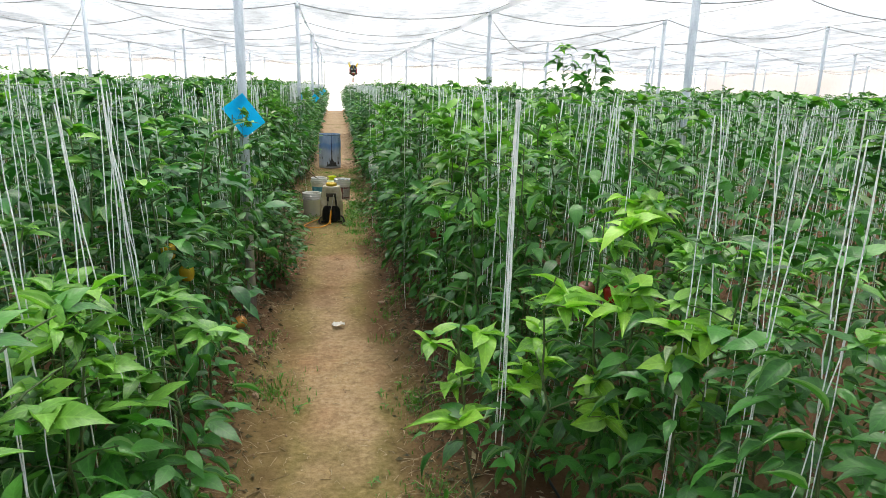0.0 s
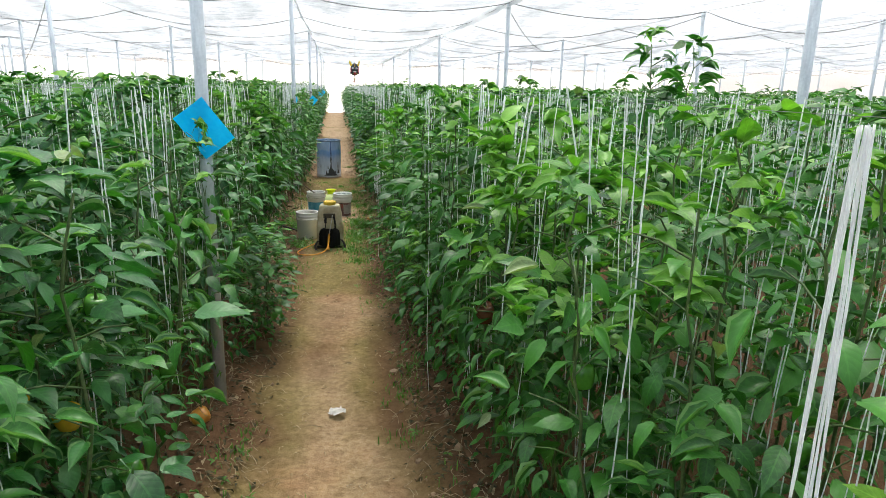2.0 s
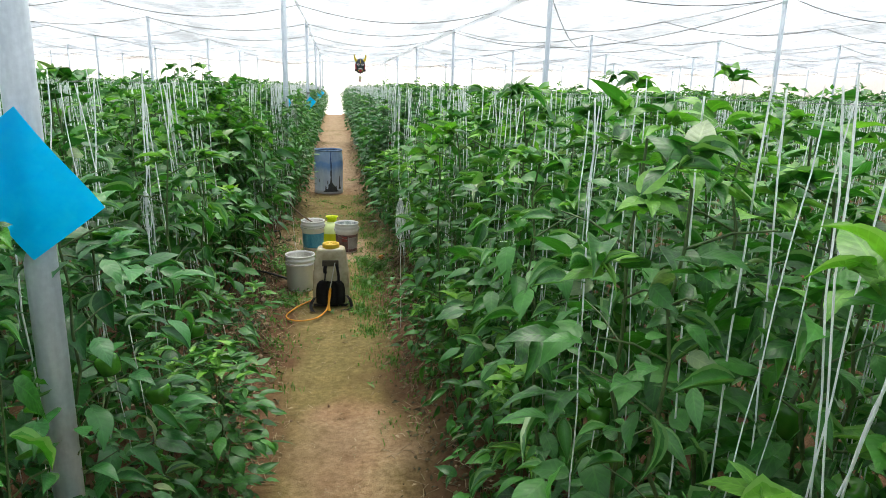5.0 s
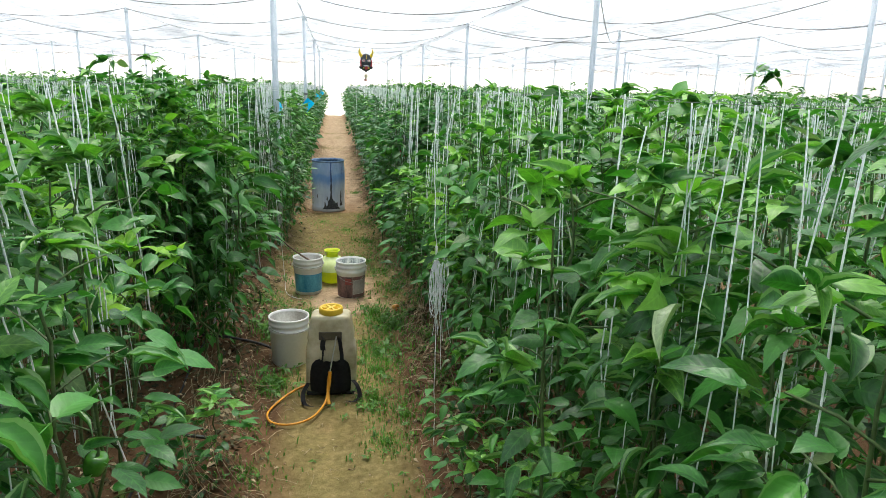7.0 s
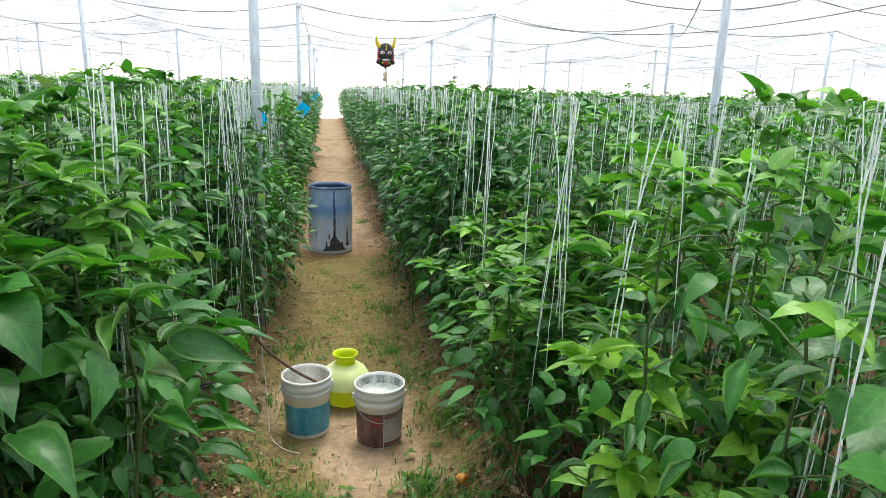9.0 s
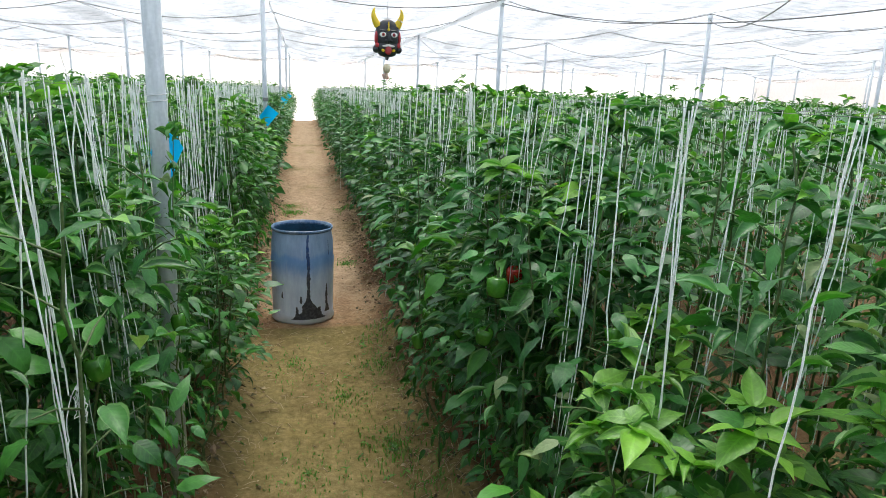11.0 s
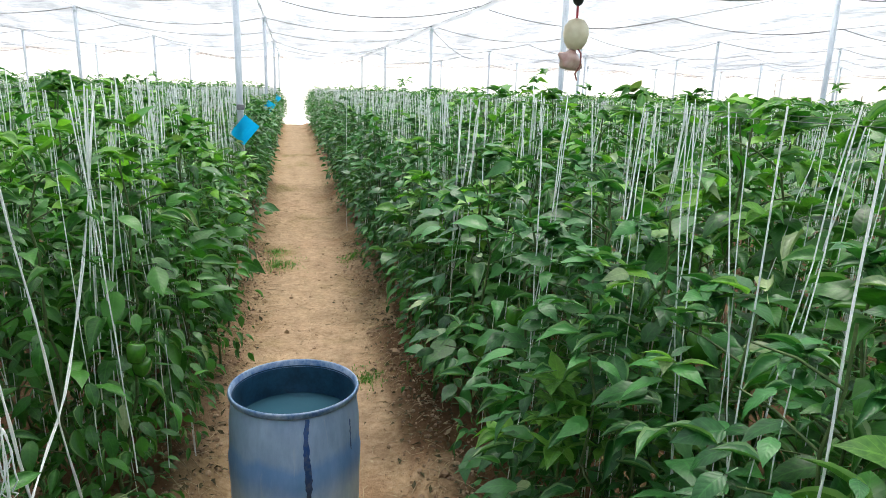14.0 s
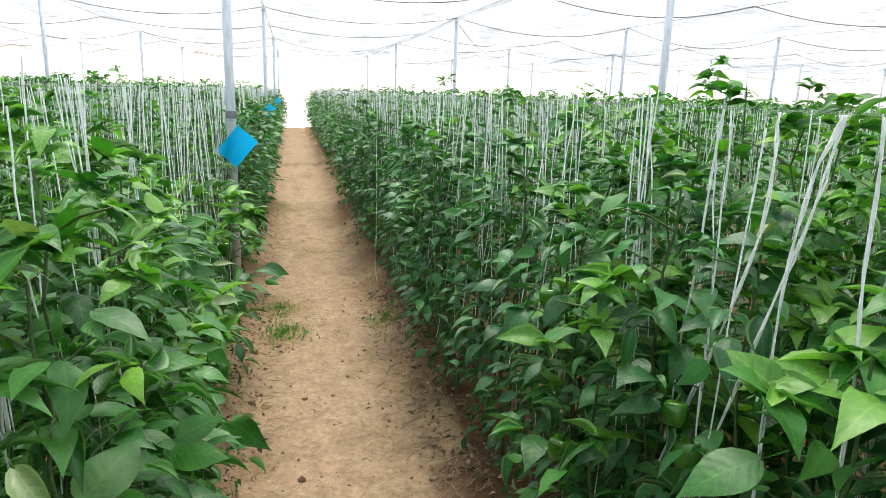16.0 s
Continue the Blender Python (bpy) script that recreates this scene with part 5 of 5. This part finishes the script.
    def strap(points, w=0.026):
        c = smooth_curve(points, 6)
        bm = bmesh.new()
        rows = [[bm.verts.new(q + np.array([o, 0, 0])) for o in (-w / 2, w / 2)] for q in c]
        for a, b in zip(rows, rows[1:]):
            bm.faces.new((a[0], a[1], b[1], b[0]))
        bmesh.ops.solidify(bm, geom=bm.faces[:], thickness=0.005)
        part("strap", bm, black, thing, "black webbing shoulder strap")

    strap([(-0.045, -0.118, 0.41), (-0.05, -0.13, 0.375), (-0.047, -0.125, 0.34)], 0.034)
    strap([(-0.047, -0.125, 0.345), (-0.05, -0.128, 0.30), (-0.055, -0.14, 0.25)], 0.012)
    strap([(0.062, -0.116, 0.425), (0.072, -0.13, 0.36), (0.078, -0.134, 0.31), (0.08, -0.15, 0.25)], 0.026)
    strap([(0.15, -0.12, 0.12), (0.185, -0.16, 0.09), (0.20, -0.2, 0.03), (0.15, -0.24, 0.012), (0.12, -0.22, 0.014)], 0.03)
    strap([(-0.15, -0.12, 0.10), (-0.18, -0.18, 0.05), (-0.16, -0.26, 0.012), (-0.08, -0.30, 0.012), (0.0, -0.28, 0.014)], 0.03)
    tube("lance", [(0.045, -0.145, 0.45), (0.02, -0.165, 0.31), (0.0, -0.18, 0.2)], 0.0045, steel, thing, 8, "thin steel spray lance")
    tube("grip", [(0.002, -0.178, 0.21), (-0.004, -0.19, 0.15), (-0.010, -0.215, 0.085)], [0.011, 0.014, 0.012], orange, thing, 10, "orange trigger grip")
    tube("nozzle", [(-0.004, -0.27, 0.015), (-0.008, -0.25, 0.055), (-0.01, -0.22, 0.095)], [0.016, 0.012, 0.009], orange, thing, 10, "orange nozzle end")
    hose = smooth_curve([(-0.01, -0.215, 0.09), (-0.03, -0.30, 0.03), (-0.10, -0.45, 0.012), (-0.22, -0.53, 0.012), (-0.34, -0.50, 0.012), (-0.385, -0.38, 0.012), (-0.34, -0.22, 0.014), (-0.26, -0.10, 0.03), (-0.165, -0.06, 0.06)], 10)
    tube("hose", hose, 0.0075, orange, thing, 8, "looped orange spray hose")
    return thing


sprayer(0.265, 10.66)

# walking stick leaning in the blue pail
wood = surface("stick_wood", (0.05, 0.03, 0.018), (0.16, 0.1, 0.06), 14, 0.8, stretch=(3, 3, 0.5))
stick = smooth_curve([(0.11, 12.98, 0.29), (-0.06, 12.99, 0.39), (-0.23, 13.02, 0.53), (-0.31, 13.03, 0.66)], 6)
tagged(tube("stirring_stick", stick, [0.009] * len(stick), wood, sides=7), "brown wooden stick leaning in the blue pail", "stick")


def trap_card(centre, w, h, turn, lean, yaw):
    thing = empty("sticky_trap", pose(*centre, 0, 0, yaw))
    tagged(thing, "bright blue sticky insect trap card tied to post", "trap card", "blue trap cards")
    bm = bmesh.new()
    rows = []
    for j in range(7):
        rows.append([bm.verts.new((w * (i / 6 - 0.5), 0.012 * math.sin(i * 0.9 + j * 0.5) * lean, h * (j / 6 - 0.5))) for i in range(7)])
    for a, b in zip(rows, rows[1:]):
        for k in range(6):
            bm.faces.new((a[k], a[k + 1], b[k + 1], b[k]))
    bmesh.ops.solidify(bm, geom=bm.faces[:], thickness=0.003)
    bmesh.ops.rotate(bm, verts=bm.verts, cent=(0, 0, 0), matrix=Matrix.Rotation(radians(turn), 3, "Y"))
    part("card", bm, CARD, thing)
    tube("tie", [(0, 0.0, h * 0.55), (0.01, 0.04, h * 0.62), (0.0, 0.085, h * 0.6)], 0.003, TWINE, thing, 6)
    return thing


trap_card((-0.41, 6.09, 1.835), 0.295, 0.215, 53, 0.6, -3)
trap_card((-0.372, 14.73, 1.8), 0.185, 0.185, 45, 0.6, 68)
trap_card((-0.345, 23.09, 1.60), 0.21, 0.285, 40, 0.8, -8)
trap_card((-0.345, 31.58, 1.62), 0.21, 0.27, 35, 0.8, -8)
trap_card((-0.345, 40.08, 1.66), 0.21, 0.27, 40, 0.8, -8)
clip = empty("post_clip", pose(-0.375, 23.05, 1.86))
tagged(clip, "small grey cable clip box strapped on post", "clip")
part("housing", box((0.085, 0.05, 0.06), (0, 0, 0), 0.006), GREY_CLIP, clip)
part("band", lathe([(0.0395, -0.045), (0.0425, -0.045), (0.0425, 0.045), (0.0395, 0.045)], 20), GALV, clip, m=pose(-0.015, 0.1, -0.01))


tie = empty("post_tie", pose(-0.39, 14.65, 2.02))
tagged(tie, "white twine wound round the steel post", "twine")
tube("winding", [(0.041 * math.cos(t), 0.041 * math.sin(t), 0.004 * t - 0.03) for t in np.linspace(0, 14, 60)], 0.002, TWINE, tie, 5)


def hanging_charm(x, y):
    """A painted mask with two beads below, on a cord from the roof: plain shapes only."""
    thing = empty("hanging_mask", pose(x, y, 2.418, 0, 0, 4))
    tagged(thing, "dark painted mask with yellow horns hanging on cord", "mask ornament")
    face = surface("mask_black", (0.012, 0.014, 0.018), (0.035, 0.04, 0.05), 18, 0.35)
    red = surface("mask_red", (0.35, 0.02, 0.03), (0.5, 0.05, 0.06), 18, 0.35)
    yellow = surface("mask_yellow", (0.7, 0.48, 0.01), (0.85, 0.62, 0.03), 18, 0.35)
    white = surface("mask_white", (0.7, 0.7, 0.68), (0.85, 0.85, 0.83), 18, 0.4)
    bm = bmesh.new()

    def blob(cx, cz, cy, sx, sy, sz, slot, seg=20):
        made = bmesh.ops.create_uvsphere(bm, u_segments=seg, v_segments=seg // 2, radius=1.0)["verts"]
        bmesh.ops.scale(bm, vec=(sx, sy, sz), verts=made)
        bmesh.ops.translate(bm, vec=(cx, cy, cz), verts=made)
        for f in {f for v in made for f in v.link_faces}:
            f.material_index, f.smooth = slot, True

    def horn(side):
        t = np.linspace(0, 1, 14)
        pts = np.stack([side * (0.062 + 0.034 * np.sin(t * 2.3)), 0.004 - 0.006 * t, 0.082 + 0.115 * t], -1)
        v, f = tube_arrays(pts, 0.026 * (1 - t) ** 0.7 + 0.0015, 12)
        made = [bm.verts.new(q) for q in v]
        for q in f:
            face_new = bm.faces.new([made[i] for i in q])
            face_new.material_index, face_new.smooth = 2, True

    blob(0, 0.018, 0, 0.086, 0.05, 0.112, 0, 32)
    blob(0, -0.052, -0.004, 0.09, 0.046, 0.05, 0, 28)
    for s in (-1, 1):
        horn(s)
        blob(s * 0.076, -0.066, -0.004, 0.024, 0.03, 0.026, 0, 16)
        blob(s * 0.077, 0.004, -0.012, 0.013, 0.022, 0.046, 1)
        blob(s * 0.072, -0.042, -0.026, 0.015, 0.016, 0.016, 1)
        blob(s * 0.036, 0.026, -0.043, 0.025, 0.010, 0.017, 3)
        blob(s * 0.036, 0.026, -0.0515, 0.010, 0.004, 0.011, 1)
        blob(s * 0.036, 0.026, -0.0545, 0.004, 0.002, 0.005, 0, 10)
        blob(s * 0.035, 0.05, -0.044, 0.03, 0.010, 0.007, 0)
        blob(s * 0.022, -0.046, -0.047, 0.02, 0.008, 0.007, 3)
        blob(s * 0.036, -0.074, -0.042, 0.011, 0.009, 0.010, 2, 12)
        blob(s * 0.013, -0.012, -0.052, 0.011, 0.012, 0.009, 0, 14)
    blob(0, -0.002, -0.05, 0.013, 0.018, 0.034, 0)
    blob(0, 0.082, -0.043, 0.005, 0.008, 0.028, 2, 14)
    blob(0, 0.058, -0.047, 0.009, 0.006, 0.010, 2, 14)
    blob(0, -0.074, -0.044, 0.023, 0.014, 0.03, 1)
    blob(0, -0.042, -0.047, 0.024, 0.008, 0.007, 3)
    blob(0, -0.09, 0, 0.062, 0.036, 0.028, 0, 24)
    blob(0, -0.121, 0, 0.012, 0.011, 0.016, 0, 14)
    part("face", bm, [face, red, yellow, white], thing)
    bead = surface("bead_tan", (0.55, 0.47, 0.28), (0.76, 0.7, 0.52), 12, 0.35)
    tube("cord", [(0, 0, 1.2), (0, 0.0, 0.12)], 0.002, CABLE, thing, 5)
    tube("cord", [(0, 0, -0.12), (0.0, 0, -0.235)], 0.0025, red, thing, 5)
    b1 = lathe([(0, -0.032), (0.014, -0.029), (0.023, -0.015), (0.026, 0.0), (0.024, 0.015), (0.015, 0.027), (0, 0.031)], 24)
    part("bead", b1, bead, thing, "round tan wooden bead", pose(0, 0, -0.19), True)
    thread_red = surface("thread_red", (0.2, 0.06, 0.05), (0.34, 0.13, 0.11), 30, 0.8)
    pink = surface("shell_pink", (0.45, 0.26, 0.22), (0.66, 0.5, 0.44), 30, 0.4)
    b2 = lathe([(0, -0.026), (0.008, -0.02), (0.017, -0.004), (0.021, 0.01), (0.018, 0.018), (0.009, 0.023), (0.004, 0.034), (0, 0.036)], 20, 5, 0.12)
    bmesh.ops.rotate(b2, verts=b2.verts, cent=(0, 0, 0), matrix=Matrix.Rotation(radians(-62), 3, "Y"))
    part("shell", b2, pink, thing, "small pink shell tied with red thread", pose(-0.004, 0, -0.245), True)
    tube("thread", [(0, -0.002, -0.212), (0.004, -0.02, -0.228), (0.003, -0.023, -0.25), (-0.003, -0.014, -0.268), (0.005, -0.008, -0.28)], 0.0018, thread_red, thing, 6, "knotted red thread")
    return thing


hanging_charm(0.765, 16.29)

# ---------------------------------------------------------------- irrigation, litter, weeds
r = np.random.default_rng(21)
for x in (-0.74, 1.43):
    pts = [(x + 0.03 * noise.noise((x, y * 0.4, 2.0)), y, ground_height(x, y) + 0.012) for y in np.arange(0.0, 53.0, 0.15)]
    tagged(tube("drip_hose", pts, 0.008, HOSE_BLACK, sides=6), "black drip irrigation hose along the crop row", "hose", "drip hoses")
for pts in ([(-0.62, 9.86, 0.15), (-0.5, 9.8, 0.16), (-0.38, 9.83, 0.12)], [(-0.72, 11.28, 0.2), (-0.5, 11.2, 0.2), (-0.3, 11.24, 0.13), (-0.16, 11.16, 0.1)], [(-0.8, 13.33, 0.14), (-0.63, 13.42, 0.13), (-0.46, 13.5, 0.12)], [(-0.76, 13.24, 0.13), (-0.6, 13.38, 0.14), (-0.5, 13.46, 0.12)], [(-0.66, 6.16, 0.1), (-0.5, 6.2, 0.1), (-0.4, 6.2, 0.06)]):
    c = smooth_curve([(a, b, max(d, ground_height(a, b) + 0.012)) for a, b, d in pts], 6)
    tagged(tube("hose_offcut", c, 0.010, HOSE_BLACK, sides=7), "black hose offcut lying at the bed edge", "hose", "hose offcuts")

bm = bmesh.new()
cells = [[bm.verts.new((0.09 * (i / 5 - 0.5) + r.normal(0, 0.006), 0.08 * (j / 5 - 0.5) + r.normal(0, 0.006), 0.012 + abs(r.normal(0, 0.012)))) for i in range(6)] for j in range(6)]
for j in range(5):
    for i in range(5):
        if (i, j) not in ((0, 0), (4, 4), (0, 4)):
            bm.faces.new((cells[j][i], cells[j][i + 1], cells[j + 1][i + 1], cells[j + 1][i]))
bmesh.ops.solidify(bm, geom=bm.faces[:], thickness=0.002)
scrap = empty("paper_scrap", pose(0.335, 5.93, ground_height(0.335, 5.93) + 0.012) @ Matrix.Scale(1.2, 4))
tagged(scrap, "crumpled white paper scrap lying on the soil path", "litter")
part("sheet", bm, PAPER, scrap)
fallen = empty("fallen_pepper", pose(0.86, 12.22, ground_height(0.86, 12.22) + 0.03, 80, 20, 30) @ Matrix.Scale(0.75, 4))
tagged(fallen, "orange ripe bell pepper fallen on the soil", "pepper")
add_pepper(fallen, pose(0, 0, 0.03), "orange")
fallen = empty("fallen_pepper", pose(-0.47, 5.78, ground_height(-0.47, 5.78) + 0.04, 75, 10, 120) @ Matrix.Scale(1.25, 4))
tagged(fallen, "rotten orange bell pepper fallen below the plants", "pepper")
add_pepper(fallen, pose(0, 0, 0.03), "orange")

# straw and dry leaves
arr = []
for k in range(5200):
    u = r.uniform()
    y = r.uniform(0.6, 30)
    side = r.integers(0, 2)
    x = (0.92 if side else -0.24) + r.normal(0, 0.13)
    if u < 0.22:
        x = r.uniform(-0.2, 0.9)
    z = ground_height(x, y) + 0.006
    a, ln = r.uniform(0, 6.28), r.uniform(0.03, 0.14) * (0.5 if u < 0.22 else 1)
    dx, dy = math.cos(a) * ln / 2, math.sin(a) * ln / 2
    arr.append(tube_arrays([(x - dx, y - dy, z), (x + r.normal(0, 0.01), y, z + r.uniform(0, 0.02)), (x + dx, y + dy, ground_height(x + dx, y + dy) + 0.005)], r.uniform(0.0012, 0.0028), 3))
v, f = join(arr)
tagged(link("straw_litter", mesh_np("straw_litter", v, f), DRY), "dry straw and root scraps along the path edges", "straw", kind="stuff")

dl = 420
px, py = np.where(r.uniform(size=dl) < 0.3, r.uniform(-0.25, 0.95, dl), np.where(r.uniform(size=dl) < 0.5, 0.95, -0.28) + r.normal(0, 0.14, dl)), r.uniform(0.8, 30, dl)
place = np.array([(a, b, ground_height(a, b) + 0.012) for a, b in zip(px, py)])
v, f, k = leaves_arrays(place, r.uniform(0, 6.28, dl), r.normal(0.05, 0.12, dl), r.normal(0, 0.25, dl), r.uniform(0.02, 0.05, dl), 1)
tagged(link("dead_leaves", mesh_np("dead_leaves", v, f), DRY), "withered fallen leaves on the soil", "leaves", kind="stuff")

# pebbles and clods
bm0 = bmesh.new()
bmesh.ops.create_icosphere(bm0, subdivisions=1, radius=1.0)
pv = np.array([v.co[:] for v in bm0.verts])
pf = np.array([[v.index for v in f.verts] for f in bm0.faces])
bm0.free()
arr = []
for k in range(8500):
    y, x = r.choice([r.uniform(0.5, 28), r.uniform(17.8, 24)]), r.uniform(-0.6, 1.2)
    if k % 2:
        x = (0.98 if r.uniform() < 0.5 else -0.3) + r.normal(0, 0.12)
    s = min(0.035, r.lognormal(-5.75 + 0.7 * (k % 2), 0.55))
    arr.append((pv * (s * r.uniform(0.6, 1.3, 3)) * (1 + r.normal(0, 0.12, (len(pv), 1))) + np.array([x, y, ground_height(x, y) + s * 0.25]), pf))
v, f = join(arr)
tagged(link("pebbles", mesh_np("pebbles", v, f, smooth=False), STONE), "small soil clods and pebbles on the path", "pebbles", kind="stuff")


for k in range(90):
    y = r.uniform(2.0, 17.5)
    weed_spots.append((float(r.choice([-0.2, 0.86]) + r.normal(0, 0.1)), y, int(r.integers(6, 26)), 0.1, float(r.uniform(0.03, 0.08))))


def weeds(spots, label):
    arr = []
    for x, y, n, rad, hh in spots:
        for k in range(n * 2):
            a, d = r.uniform(0, 6.28), rad * abs(r.normal(0, 0.8))
            bx, by = x + math.cos(a) * d, y + math.sin(a) * d * 1.4
            z = ground_height(bx, by)
            t, h = r.uniform(0, 6.28), hh * r.uniform(0.25, 1.0)
            w = r.uniform(0.0016, 0.0042)
            lean = r.uniform(0.2, 0.9) * h
            ox, oy = math.cos(t), math.sin(t)
            q = np.array([(bx - oy * w, by + ox * w, z - 0.005), (bx + oy * w, by - ox * w, z - 0.005), (bx + ox * lean * 0.4 - oy * w, by + oy * lean * 0.4 + ox * w, z + h * 0.65),
                          (bx + ox * lean * 0.4 + oy * w, by + oy * lean * 0.4 - ox * w, z + h * 0.65), (bx + ox * lean, by + oy * lean, z + h * 0.8)])
            arr.append((q, np.array([(0, 1, 3), (0, 3, 2), (2, 3, 4)])))
    v, f = join(arr)
    tagged(link("weed_grass", mesh_np("weed_grass", v, f), GRASS), label, "grass", kind="stuff")


lw = [(a + r.normal(0, q * 0.8), b + r.normal(0, q * 1.1), hh) for a, b, n, q, hh in weed_spots for _ in range(max(1, n // 14))]
place = np.repeat(np.array([(a, b, ground_height(a, b) + hh * r.uniform(0.1, 0.7)) for a, b, hh in lw]), 5, axis=0)
n = len(place)
v, f, k = leaves_arrays(place, np.arange(n) * 1.26 + r.normal(0, 0.3, n), r.normal(0.15, 0.3, n), r.normal(0, 0.3, n), np.repeat(np.array([hh for _, _, hh in lw]), 5) * r.uniform(0.35, 0.9, n), 1)
tagged(link("weed_leaves", set_blade(mesh_np("weed_leaves", v, f), 1), GRASS), "small broad leaved green weeds on the soil", "weeds", kind="stuff")

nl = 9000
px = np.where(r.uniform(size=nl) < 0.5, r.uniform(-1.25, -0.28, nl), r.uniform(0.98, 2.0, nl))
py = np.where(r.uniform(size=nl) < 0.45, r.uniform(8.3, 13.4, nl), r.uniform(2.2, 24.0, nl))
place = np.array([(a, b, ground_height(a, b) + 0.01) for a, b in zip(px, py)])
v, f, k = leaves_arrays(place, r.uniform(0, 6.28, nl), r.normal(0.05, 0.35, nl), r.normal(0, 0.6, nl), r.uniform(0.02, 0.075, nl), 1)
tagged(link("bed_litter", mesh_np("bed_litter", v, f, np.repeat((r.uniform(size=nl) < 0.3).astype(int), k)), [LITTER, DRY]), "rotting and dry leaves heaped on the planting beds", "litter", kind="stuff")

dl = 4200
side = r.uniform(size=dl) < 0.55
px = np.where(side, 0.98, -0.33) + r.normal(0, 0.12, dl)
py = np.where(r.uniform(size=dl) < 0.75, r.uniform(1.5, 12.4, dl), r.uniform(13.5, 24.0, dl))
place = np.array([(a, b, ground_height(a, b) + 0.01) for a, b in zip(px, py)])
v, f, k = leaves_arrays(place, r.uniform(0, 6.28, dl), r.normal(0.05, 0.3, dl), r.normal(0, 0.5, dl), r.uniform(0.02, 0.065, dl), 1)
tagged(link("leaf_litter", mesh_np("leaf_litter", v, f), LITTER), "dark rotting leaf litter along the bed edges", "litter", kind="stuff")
arr = []
for k in range(230):
    side = r.uniform() < 0.5
    x, y = (-0.42 if side else 1.02) + r.normal(0, 0.07), r.choice([r.uniform(2.5, 24), r.uniform(8.9, 10.6) if side else r.uniform(10.4, 13.3)])
    z0, h = ground_height(x, y), r.uniform(0.15, 0.5)
    dx, dy = r.normal(0, 0.05, 2)
    bend = r.normal(0, 0.035, 4)
    arr.append(tube_arrays(smooth_curve([(x, y, z0 + h), (x + dx + bend[0], y + dy + bend[1], z0 + h * 0.6), (x + dx * 1.5 + bend[2], y + dy * 1.5 + bend[3], z0 + h * 0.25), (x + dx * 2.2 + (0.08 if side else -0.08), y + dy * 2, z0 + 0.008)], 3), r.uniform(0.0012, 0.002), 3))
v, f = join(arr)
tagged(link("dry_vines", mesh_np("dry_vines", v, f), DRY), "thin dry stalks and roots hanging below the plants", "dry stalks", kind="stuff")

weeds(weed_spots, "short green weeds and grass along the path")
